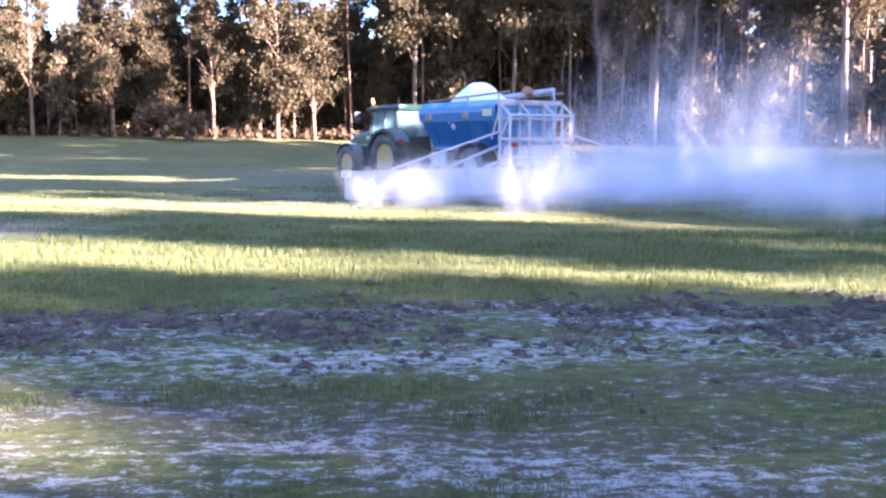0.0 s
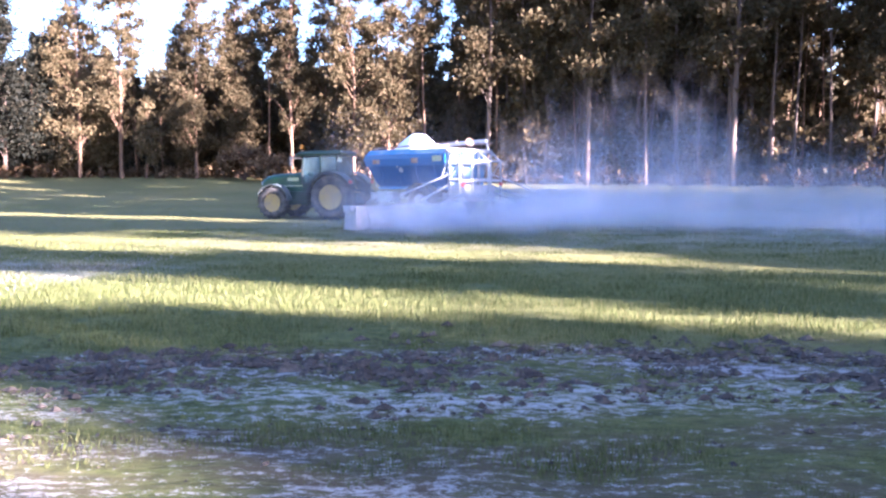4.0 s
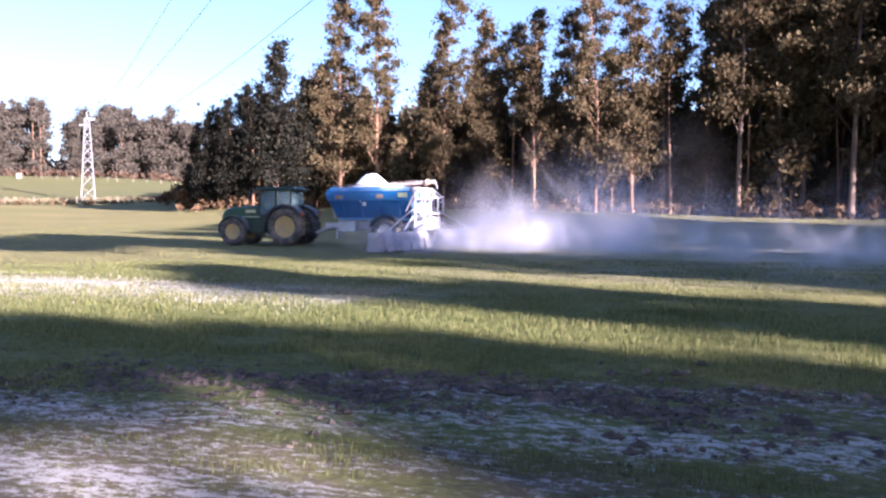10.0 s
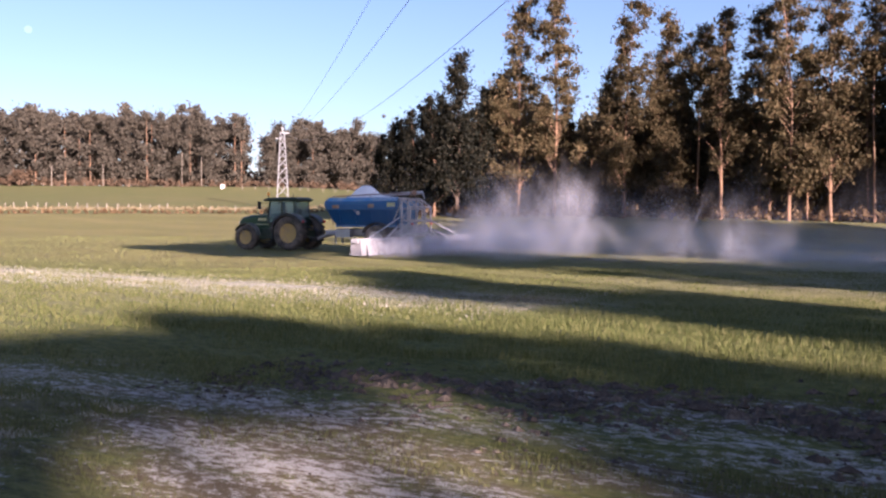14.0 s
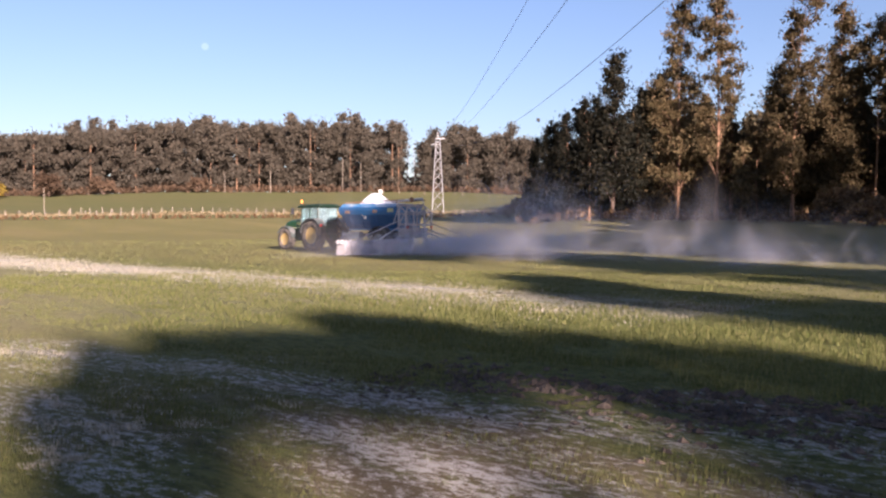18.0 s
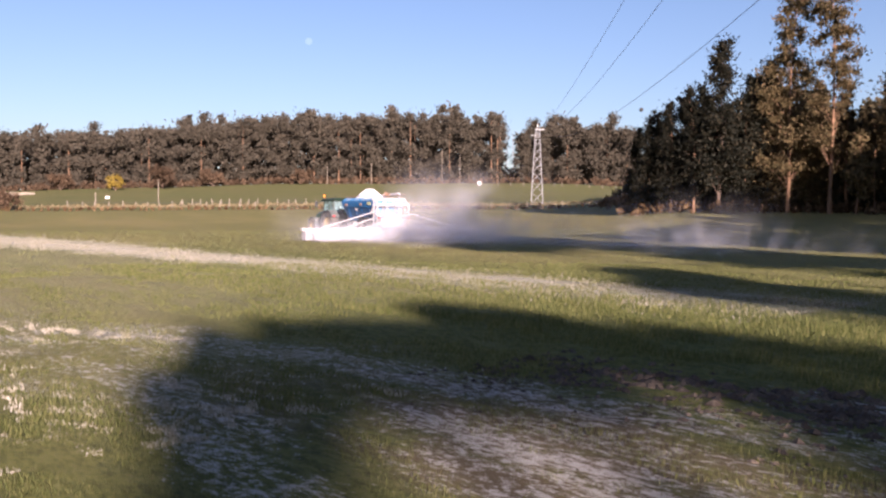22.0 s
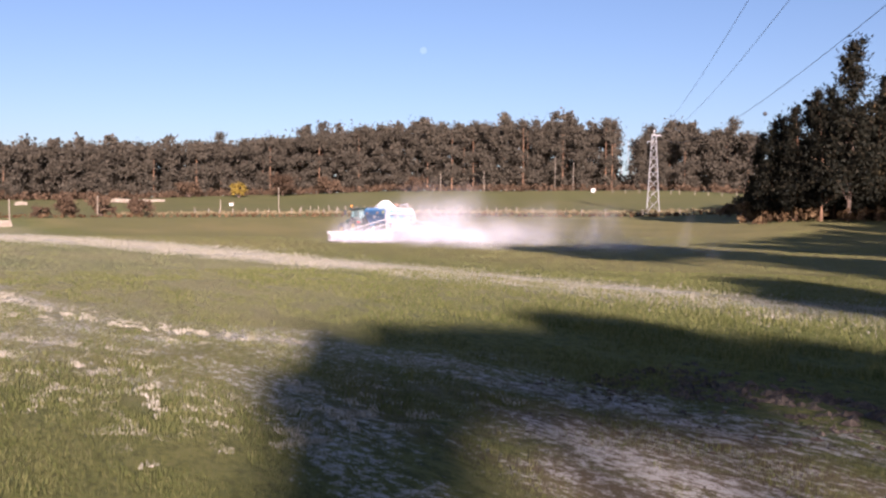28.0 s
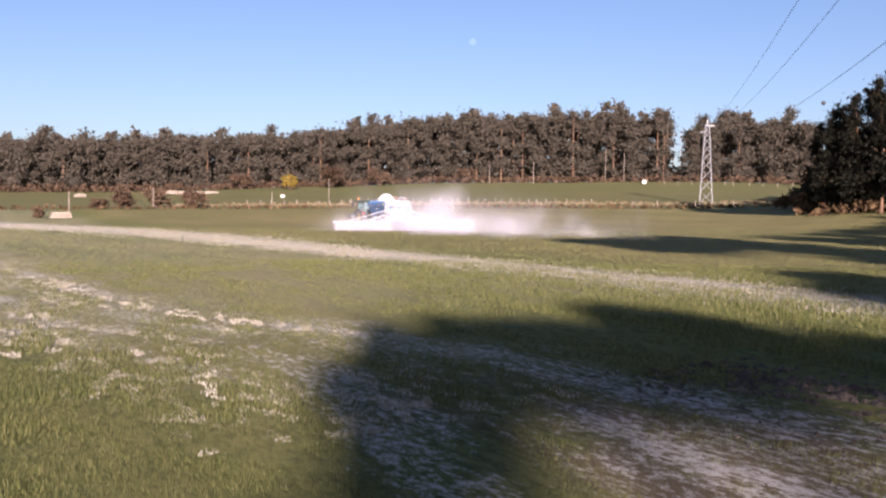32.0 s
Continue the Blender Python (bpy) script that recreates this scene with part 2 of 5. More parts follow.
    away = calc(n, k, "ABSOLUTE", calc(n, k, "SUBTRACT", yw, centre))
    widen = calc(n, k, "MULTIPLY_ADD", calc(n, k, "MAXIMUM", calc(n, k, "SUBTRACT", -30.0, x), 0.0), 0.035, 1.0)
    old = calc(n, k, "SUBTRACT", 1.0, smooth(n, k, calc(n, k, "DIVIDE", away, widen), 0.3, 2.3))
    old = calc(n, k, "MULTIPLY", old, calc(n, k, "SUBTRACT", 1.0, smooth(n, k, x, -12.0, -4.0)))
    wide = calc(n, k, "MULTIPLY", smooth(n, k, y, 17.0, 22.0), smooth(n, k, x, -14.0, 2.0))
    wide = calc(n, k, "MULTIPLY", wide, calc(n, k, "SUBTRACT", 1.0, smooth(n, k, y, 38.0, 44.0)))
    lime = calc(n, k, "MAXIMUM", calc(n, k, "MULTIPLY", near, 0.72), calc(n, k, "MULTIPLY", old, calc(n, k, "MULTIPLY_ADD", fine, 0.8, 0.12)))
    lime = calc(n, k, "MAXIMUM", lime, calc(n, k, "MULTIPLY", wide, calc(n, k, "MULTIPLY", mid, 0.35)), clamp=True)
    col = mix(n, k, lime, col, (0.58, 0.55, 0.51))
    # rough pasture beyond the field
    far = n.new("ShaderNodeVectorMath")
    far.operation = "LENGTH"
    k.new(pos, far.inputs[0])
    beyond = smooth(n, k, far.outputs["Value"], 138.0, 150.0)
    past = mix(n, k, noise_node(n, k, 0.06, 6, 0.7, pos), (0.080, 0.100, 0.028), (0.160, 0.130, 0.055))
    col = mix(n, k, beyond, col, past)
    k.new(col, b.inputs["Base Color"])
    h = calc(n, k, "MULTIPLY_ADD", tiny, 0.35, calc(n, k, "MULTIPLY_ADD", mid, 0.5, fine))
    bump(n, k, b, h, 0.9, 0.09)
    b.inputs["Specular IOR Level"].default_value = 0.15
    return m


GROUND = ground_material()
GREEN = worn("green_tractor_paint", (0.008, 0.046, 0.014), (0.055, 0.055, 0.040), 1.5, 0.25, 0.4)
DARK_GREEN = worn("cab_paint", (0.007, 0.022, 0.011), (0.050, 0.050, 0.038), 1.5, 0.22, 0.45)
YELLOW = worn("yellow_rim_paint", (0.36, 0.24, 0.06), (0.24, 0.19, 0.12), 3, 0.6, 0.6)
TYRE = worn("dusty_rubber", (0.022, 0.021, 0.020), (0.15, 0.125, 0.10), 3, 0.7, 0.85)
BLACK = worn("black_parts", (0.015, 0.015, 0.016), (0.10, 0.095, 0.085), 3, 0.4, 0.6)
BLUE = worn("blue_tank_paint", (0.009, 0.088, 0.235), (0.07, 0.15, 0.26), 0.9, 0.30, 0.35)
# darker copy of the tank blue, with the lower half's shade painted in
BLUE_SHADED = worn("blue_tank_paint_shaded", (0.007, 0.066, 0.190), (0.06, 0.13, 0.21), 0.9, 0.25, 0.4)
REAR_BLUE = worn("limed_blue_paint", (0.06, 0.20, 0.38), (0.40, 0.40, 0.42), 1.2, 0.6, 0.6)
LIMED = worn("limed_white_steel", (0.42, 0.40, 0.40), (0.30, 0.28, 0.27), 2, 0.4, 0.75)
CLOTH = worn("white_curtain_cloth", (0.35, 0.32, 0.32), (0.26, 0.235, 0.23), 2, 0.4, 0.9)
STEEL = worn("galvanised_steel", (0.42, 0.42, 0.42), (0.30, 0.27, 0.24), 2, 0.5, 0.5, 0.6)
POWDER = worn("lime_powder", (0.80, 0.79, 0.78), (0.66, 0.65, 0.63), 2, 0.4, 0.95)
FENDER = worn("dusty_grey_fender", (0.06, 0.075, 0.068), (0.17, 0.16, 0.15), 2, 0.55, 0.6)
BLUE_PALE = worn("limed_pale_blue_paint", (0.06, 0.20, 0.40), (0.32, 0.38, 0.44), 1.4, 0.5, 0.5)
RUST = worn("rusty_brown_steel", (0.22, 0.12, 0.07), (0.36, 0.30, 0.26), 3, 0.5, 0.8)
RED = worn("red_lens", (0.42, 0.02, 0.015), (0.25, 0.08, 0.06), 3, 0.3, 0.3)
AMBER = worn("amber_lens", (0.75, 0.28, 0.02), (0.4, 0.2, 0.06), 3, 0.3, 0.3)
DECAL = worn("yellow_decal", (0.40, 0.38, 0.16), (0.30, 0.33, 0.28), 4, 0.6, 0.5)
WOOD = worn("grey_fence_wood", (0.24, 0.20, 0.15), (0.13, 0.10, 0.08), 4, 0.5, 0.9)
STONE = worn("pale_stone", (0.25, 0.21, 0.16), (0.14, 0.11, 0.08), 1.5, 0.5, 0.9)
CLOD = worn("damp_soil", (0.034, 0.025, 0.018), (0.15, 0.115, 0.085), 4, 0.5, 0.95)
WHITEWASH = worn("whitewashed_wall", (0.52, 0.49, 0.45), (0.36, 0.33, 0.29), 1.5, 0.4, 0.85)
WIRE = worn("cable_metal", (0.10, 0.10, 0.11), (0.06, 0.06, 0.06), 2, 0.4, 0.5, 0.4)
GLASS, _n, _k, _b = shader("tinted_cab_glass", 0.05)
_b.inputs["Base Color"].default_value = (0.45, 0.60, 0.62, 1)
_b.inputs["Transmission Weight"].default_value, _b.inputs["IOR"].default_value = 0.85, 1.2


def dusty():
    m, n, k, b = shader("airborne_lime_dust", 1.0)
    b.inputs["Base Color"].default_value = (0.765, 0.745, 0.80, 1)
    b.inputs["Specular IOR Level"].default_value = 0.0
    a = n.new("ShaderNodeAttribute")
    a.attribute_name = "thickness"
    clear = n.new("ShaderNodeBsdfTransparent")
    veil = n.new("ShaderNodeMixShader")
    k.new(a.outputs["Fac"], veil.inputs[0])
    k.new(clear.outputs[0], veil.inputs[1])
    t = n.new("ShaderNodeBsdfTranslucent")
    t.inputs["Color"].default_value = (0.765, 0.745, 0.80, 1)
    s = n.new("ShaderNodeMixShader")
    s.inputs[0].default_value = 0.5
    k.new(b.outputs[0], s.inputs[1])
    k.new(t.outputs[0], s.inputs[2])
    k.new(s.outputs[0], veil.inputs[2])
    k.new(veil.outputs[0], n["Material Output"].inputs["Surface"])
    return m


DUST = dusty()

# ---- mesh helpers ----


def mesh_of(name, verts, faces, material, flat=True):
    me = bpy.data.meshes.new(name)
    me.from_pydata([tuple(v) for v in verts], [], faces)
    me.materials.append(material)
    if not flat:
        me.polygons.foreach_set("use_smooth", [True] * len(me.polygons))
    me.update()
    return me


def tri_mesh(name, pts, material, sides):
    """Many loose polygons of the same number of sides, from an array (count, sides, 3)."""
    pts = np.asarray(pts, dtype=np.float32)
    c = len(pts)
    me = bpy.data.meshes.new(name)
    me.vertices.add(c * sides)
    me.vertices.foreach_set("co", pts.reshape(-1))
    me.loops.add(c * sides)
    me.loops.foreach_set("vertex_index", np.arange(c * sides, dtype=np.int32))
    me.polygons.add(c)
    me.polygons.foreach_set("loop_start", np.arange(0, c * sides, sides, dtype=np.int32))
    me.materials.append(material)
    me.update(calc_edges=True)
    return me


def part(name, bm, material, parent, label="", bevel=0.0, shade=False):
    if bevel:
        bmesh.ops.bevel(bm, geom=[e for e in bm.edges if e.calc_face_angle(0) > 0.5], offset=bevel, segments=2, affect="EDGES", clamp_overlap=True)
    bmesh.ops.recalc_face_normals(bm, faces=bm.faces)
    me = bpy.data.meshes.new(name)
    bm.to_mesh(me)
    bm.free()
    me.materials.append(material)
    if shade:
        me.polygons.foreach_set("use_smooth", [True] * len(me.polygons))
    ob = new(name, me)
    ob.parent = parent
    if label:
        ob["label"] = label
    return ob


def child(name, me, parent, label=""):
    ob = new(name, me)
    ob.parent = parent
    if label:
        ob["label"] = label
    return ob


def box(bm, x0, x1, y0, y1, z0, z1):
    v = [bm.verts.new(p) for p in ((x0, y0, z0), (x1, y0, z0), (x1, y1, z0), (x0, y1, z0), (x0, y0, z1), (x1, y0, z1), (x1, y1, z1), (x0, y1, z1))]
    for f in ((0, 3, 2, 1), (4, 5, 6, 7), (0, 1, 5, 4), (1, 2, 6, 5), (2, 3, 7, 6), (3, 0, 4, 7)):
        bm.faces.new([v[i] for i in f])
    return bm


def cube(*a):
    return box(bmesh.new(), *a)


def loft(bm, rings, close=True):
    """Skin between rings of points; the ends are capped."""
    rr = [[bm.verts.new(p) for p in r] for r in rings]
    for a, b in zip(rr, rr[1:]):
        for i in range(len(a)):
            j = (i + 1) % len(a)
            bm.faces.new((a[i], a[j], b[j], b[i]))
    if close:
        bm.faces.new(rr[0][::-1])
        bm.faces.new(rr[-1])
    return bm


def rod(bm, a, b, r0, r1=None, sides=6):
    a, b = Vector(a), Vector(b)
    r1 = r0 if r1 is None else r1
    q = (b - a).to_track_quat("Z", "Y")
    ring = lambda c, r: [c + q @ Vector((r * math.cos(2 * math.pi * i / sides), r * math.sin(2 * math.pi * i / sides), 0)) for i in range(sides)]
    return loft(bm, [ring(a, r0), ring(b, r1)])


def bar(a, b, r, sides=6):
    return rod(bmesh.new(), a, b, r, None, sides)


def lathe(bm, profile, sides=28, hollow=False):
    """Turn a profile of (radius, offset along the axle) about the x axis; hollow: a ring with an open middle."""
    rings = []
    for r, o in profile:
        rings.append([(o, r * math.cos(2 * math.pi * i / sides), r * math.sin(2 * math.pi * i / sides)) for i in range(sides)])
    if hollow:
        loft(bm, rings + rings[:1], False)
        bmesh.ops.remove_doubles(bm, verts=bm.verts, dist=1e-5)
        return bm
    return loft(bm, rings)


# ---- ground ----
AZ = (-180, -60, -40, -20, 0, 10, 20, 35, 43, 60, 80, 110, 180)
R1 = (60, 40, 44, 46, 46, 48, 52, 62, 70, 92, 92, 92, 60)
R2 = (90, 72, 78, 84, 87, 88, 92, 100, 135, 140, 140, 140, 90)
Z2 = (0.5, 0.5, 0.55, 0.6, 1.0, 1.5, 1.8, 2.0, 2.1, 2.15, 1.6, 0.8, 0.5)
R3 = (300, 240, 200, 200, 200, 210, 220, 240, 240, 240, 240, 240, 300)
Z3 = (2, 2, 2, 2.5, 3.0, 4.0, 6.0, 9.0, 10.5, 10.0, 6.5, 4, 2)


def level(x, y):
    """Height of the ground."""
    a = math.degrees(math.atan2(-x, y))
    r = math.hypot(x, y)
    r1, r2, z2, r3, z3 = (float(np.interp(a, AZ, c)) for c in (R1, R2, Z2, R3, Z3))
    if r < r1:
        return 0.0
    if r < r2:
        s = (r - r1) / (r2 - r1)
        return z2 * s * s * (1.6 - 0.6 * s)
    if r < r3:
        s = (r - r2) / (r3 - r2)
        return z2 + (z3 - z2) * (0.45 * s + 0.55 * s * s)
    return z3 + 6 * (1 - math.exp(-(r - r3) / 200))


def axis_steps(lo, hi, near0, near1, fine, grow):
    v, s, c = [near0], fine, near0
    while c < near1:
        c += fine
        v.append(c)
    while c < hi:
        s *= grow
        c += s
        v.append(c)
    s, c = fine, near0
    while c > lo:
        s *= grow
        c -= s
        v.insert(0, c)
    return v


def make_ground():
    xs = axis_steps(-2600, 2600, -14, 7, 0.20, 1.08)
    ys = axis_steps(-2600, 2600, 1, 15, 0.18, 1.08)
    verts = []
    for y in ys:
        for x in xs:
            z = level(x, y)
            r = math.hypot(x, y)
            if r < 130:
                a = 0.035 if r < 40 else 0.06
                z += a * noise.noise(Vector((x * 0.35, y * 0.9, 0)))
                if r < 24:
                    z += 0.028 * noise.noise(Vector((x * 1.6, y * 3.1, 5)))
                    clod = max(0.0, noise.noise(Vector((x * 3.1, y * 5.2, 9))))
                    z += 0.07 * clod * math.exp(-((y - 6.6) / 1.3) ** 2)
            verts.append((x, y, z))
    w = len(xs)
    faces = [(j * w + i, j * w + i + 1, (j + 1) * w + i + 1, (j + 1) * w + i) for j in range(len(ys) - 1) for i in range(w - 1)]
    return tagged(new("ground", mesh_of("ground", verts, faces, GROUND, False)), "flat field of young green crop, limed and tilled in strips", "field", kind="structure")


make_ground()

# ---- trees ----


def leaf_quads(rng, centres, radii, count, size, droop=0.5, flat=0.8):
    """Small pointed leaf sprays scattered in clumps; returns (count, 3, 3)."""
    w = np.array([r ** 2.2 for r in radii])
    which = rng.choice(len(centres), count, p=w / w.sum())
    d = rng.normal(size=(count, 3))
    d /= np.linalg.norm(d, axis=1)[:, None]
    rad = np.abs(rng.normal(0.25, 0.48, count)) + 0.12 * rng.random(count)
    c = np.asarray(centres)[which] + d * (rad * np.asarray(radii)[which])[:, None] * np.array([1, 1, flat])
    a = rng.normal(size=(count, 3))
    a[:, 2] -= droop * 1.6
    a /= np.linalg.norm(a, axis=1)[:, None]
    b = np.cross(a, rng.normal(size=(count, 3)))
    b /= np.linalg.norm(b, axis=1)[:, None] + 1e-6
    s = size * (0.6 + 0.9 * rng.random(count))[:, None]
    a, b = a * s, b * s * 0.5
    return np.stack([c - a + b, c - a - b, c + a], 1)


def tube(verts, faces, pts, radii, sides):
    """Append a bent tapering tube to the lists."""
    for i, (p, r) in enumerate(zip(pts, radii)):
        base = len(verts)
        for s in range(sides):
            t = 2 * math.pi * s / sides
            verts.append((p[0] + r * math.cos(t), p[1] + r * math.sin(t), p[2]))
        if i:
            for s in range(sides):
                n = (s + 1) % sides
                faces.append((base - sides + s, base - sides + n, base + n, base + s))


def make_tree(name, seed, height, trunk_r, crown_from, spread, clumps, leaves, leaf, material, bark, lean=0.4, shape="tall", sides=7, droop=0.5):
    """One tree as an Empty with a trunk (with its limbs) and a crown of leaf sprays."""
    rng = np.random.default_rng(seed)
    verts, faces = [], []
    way = rng.random() * 6.28
    bend = lambda f: np.array([lean * f * f * math.cos(way) + 0.12 * math.sin(7 * f + way), lean * f * f * math.sin(way) + 0.12 * math.cos(6 * f), height * f])
    steps = np.linspace(0, 0.97, 10)
    tube(verts, faces, [bend(f) - (np.array([0, 0, 0.3]) if f == 0 else 0) for f in steps], [trunk_r * (1.25 if f == 0 else 1.02 - 0.93 * f) for f in steps], sides)
    centres, radii = [], []
    for i in range(clumps):
        f = crown_from + (0.985 - crown_from) * (i + rng.random()) / clumps
        g = (f - crown_from) / (1 - crown_from)
        if shape == "tall":
            wide = spread * (0.55 + 0.6 * math.sin(math.pi * min(1, 0.15 + 0.85 * g))) * (1.0 - 0.45 * g)
        elif shape == "cone":
            wide = spread * (1.05 - g)
        elif shape == "top":
            wide = spread * math.sin(math.pi * (0.12 + 0.8 * g))
        else:
            wide = spread * (1.0 - 0.55 * g * g)
        t = rng.random() * 6.28
        out = wide * (0.35 + 0.65 * rng.random())
        root = bend(max(0.1, f - 0.05 - 0.10 * out / max(spread, 0.1)))
        tip = bend(f) + np.array([out * math.cos(t), out * math.sin(t), 0.0])
        middle = (root + tip) / 2 + np.array([0, 0, 0.12 * out])
        rr = trunk_r * (0.34 - 0.22 * f)
        tube(verts, faces, [root, middle, tip], [rr, rr * 0.7, rr * 0.25], 3)
        centres.append(tip)
        radii.append((0.45 + 0.65 * rng.random()) * (0.52 * spread + 0.28) * (1.0 - 0.35 * g))
        if rng.random() < 0.75:
            centres.append(tip * 0.5 + bend(f) * 0.5 + rng.normal(size=3) * 0.4)
            radii.append(radii[-1] * 0.75)
    root = new(name)
    child("trunk", mesh_of("trunk", verts, faces, bark, False), root)
    child("crown", tri_mesh("crown", leaf_quads(rng, centres, radii, leaves, leaf, droop), material, 3), root)
    return root


EUC = "tall slender eucalyptus with peeling pale trunk and olive drooping foliage"
KINDS = {
    "tall_a": make_tree("eucalyptus_tree", 1, 24, 0.19, 0.17, 3.1, 54, 15500, 0.165, LEAF, BARK, 0.9),
    "tall_b": make_tree("eucalyptus_tree", 2, 23, 0.19, 0.13, 3.3, 54, 16000, 0.165, LEAF, BARK, 1.3),
    "tall_c": make_tree("eucalyptus_tree", 3, 24, 0.19, 0.26, 2.4, 44, 10500, 0.165, LEAF, BARK, 0.6),
    "lolly": make_tree("eucalyptus_tree", 4, 22, 0.15, 0.70, 2.8, 20, 6000, 0.165, LEAF, BARK, 0.5, "top"),
    "bushy": make_tree("eucalyptus_tree", 5, 15, 0.20, 0.10, 3.8, 40, 9000, 0.24, LEAF, BARK, 0.5, "bush"),
    "high_a": make_tree("eucalyptus_tree", 6, 26, 0.24, 0.36, 3.3, 42, 10500, 0.19, LEAF, BARK_DARK, 1.2),
    "high_b": make_tree("eucalyptus_tree", 7, 25, 0.15, 0.40, 2.8, 36, 8800, 0.19, LEAF, BARK_DARK, 0.8),
    "high_c": make_tree("eucalyptus_tree", 8, 24, 0.12, 0.40, 2.2, 28, 5600, 0.19, LEAF, BARK, 1.6),
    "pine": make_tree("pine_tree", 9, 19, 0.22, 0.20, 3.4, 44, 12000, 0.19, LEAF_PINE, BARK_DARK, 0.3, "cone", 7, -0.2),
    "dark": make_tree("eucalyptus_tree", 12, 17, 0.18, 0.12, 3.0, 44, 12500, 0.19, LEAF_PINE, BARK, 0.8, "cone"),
    "thicket": make_tree("eucalyptus_tree", 13, 15, 0.20, 0.08, 3.9, 46, 3600, 0.50, LEAF_DARK, BARK, 0.5, "bush", 5),
    "under": make_tree("eucalyptus_tree", 14, 8, 0.10, 0.08, 2.6, 22, 3600, 0.22, LEAF, BARK, 0.6, "bush", 5),
    "mop": make_tree("eucalyptus_tree", 15, 15.6, 0.12, 0.955, 0.72, 24, 3400, 0.20, LEAF, BARK, 0.3, "top"),
    "shady": make_tree("eucalyptus_tree", 16, 24, 0.22, 0.10, 3.1, 60, 6200, 0.42, LEAF, BARK, 0.5, "tall", 5),
    "shady_top": make_tree("eucalyptus_tree", 19, 24, 0.20, 0.64, 3.3, 36, 4200, 0.42, LEAF, BARK, 0.5, "top", 5),
    "slim": make_tree("eucalyptus_tree", 20, 24, 0.20, 0.30, 2.1, 56, 4600, 0.40, LEAF, BARK, 0.3, "tall", 5),
    "umbrella": make_tree("eucalyptus_tree", 21, 26, 0.20, 0.83, 2.7, 26, 3600, 0.42, LEAF, BARK, 0.3, "top", 5),
    "stem": make_tree("eucalyptus_tree", 22, 26, 0.11, 0.62, 1.9, 22, 3200, 0.20, LEAF, BARK, 1.5, "top", 6),
    "stem_dark": make_tree("eucalyptus_tree", 23, 25, 0.14, 0.56, 2.1, 24, 3600, 0.20, LEAF, BARK_DARK, 0.6, "top", 6),
    "rear": make_tree("eucalyptus_tree", 17, 23, 0.17, 0.26, 3.0, 40, 4000, 0.31, LEAF, BARK, 0.9, "tall", 4),
    "rear_high": make_tree("eucalyptus_tree", 18, 25, 0.13, 0.34, 2.7, 36, 3600, 0.31, LEAF, BARK, 1.2, "tall", 5),
    "sapling": make_tree("eucalyptus_tree", 10, 9, 0.10, 0.22, 1.6, 18, 2600, 0.25, LEAF, BARK, 0.7),
}
for key, kind in KINDS.items():
    if key == "pine":
        tagged(kind, "dark conical pine at the wood's edge", "tree", "trees of the wood")
    elif key in ("bushy", "dark", "thicket", "under"):
        tagged(kind, "dense dark eucalyptus leafy down to the ground", "tree", "trees of the wood")
    elif key == "sapling":
        tagged(kind, "young slender eucalyptus at the wood's edge", "tree", "trees of the wood")
    elif key in ("lolly", "mop"):
        tagged(kind, "eucalyptus with bare trunk and a small rounded top", "tree", "trees of the wood")
    else:
        tagged(kind, EUC, "tree", "trees of the wood")
USED = set()


def plant(kind, x, y, size, turn):
    """Set a tree of a kind on the ground; the first one planted is the model itself."""
    m = pose(x, y, level(x, y) - 0.05, 0, 0, turn) @ Matrix.Diagonal((size, size, size, 1))
    if kind not in USED:
        USED.add(kind)
        KINDS[kind].matrix_basis = m
        return KINDS[kind]
    ob = copy_thing(KINDS[kind], Matrix())
    ob.matrix_basis = m
    return ob


def at(az, r):
    return -r * math.sin(radians(az)), r * math.cos(radians(az))


EDGE_AZ = (-75, -50, -35, -25, -15, -5, 2, 6, 12, 20, 28, 34, 37.5)
EDGE_R = (68, 74, 80, 84, 86, 87, 88, 88.5, 89, 92, 96, 99, 103)
edge = lambda az: float(np.interp(az, EDGE_AZ, EDGE_R))

# trees that stand out along the edge: kind, bearing, metres behind the edge, size
HEROES = [
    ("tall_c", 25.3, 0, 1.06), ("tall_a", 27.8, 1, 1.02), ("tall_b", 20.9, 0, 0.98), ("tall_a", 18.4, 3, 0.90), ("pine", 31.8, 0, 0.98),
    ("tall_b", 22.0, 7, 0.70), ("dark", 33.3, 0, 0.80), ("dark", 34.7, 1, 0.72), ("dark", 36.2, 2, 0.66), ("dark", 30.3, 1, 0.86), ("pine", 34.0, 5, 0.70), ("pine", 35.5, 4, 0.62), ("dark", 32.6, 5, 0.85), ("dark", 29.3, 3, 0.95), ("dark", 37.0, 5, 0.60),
    ("tall_c", 14.9, 1, 0.90), ("tall_b", 10.7, 0, 1.02), ("tall_a", 12.6, 4, 0.92), ("tall_a", 8.4, 1, 1.03), ("lolly", 6.1, 2, 0.97), ("lolly", 16.3, 3, 0.92),
    ("sapling", 23.9, -1, 0.9), ("bushy", 29.3, 4, 0.75), ("bushy", 26.5, 6, 0.72), ("bushy", 19.6, 6, 0.70), ("bushy", 16.8, 7, 0.72), ("bushy", 13.6, 6, 0.74), ("bushy", 9.5, 6, 0.7),
    ("high_a", 1.8, 0, 1.12), ("high_b", -0.6, 1, 1.12), ("high_a", -4.6, 0, 1.16), ("high_a", -13.8, 0, 1.32), ("high_b", -8.4, 0, 1.12), ("high_a", -24.8, -1, 1.38),
    ("bushy", 3.6, 7, 0.85), ("bushy", -2.4, 9, 0.82),
]
for kind, az, back, size in HEROES:
    plant(kind, *at(az, edge(az) + back), size, (az * 47) % 360)


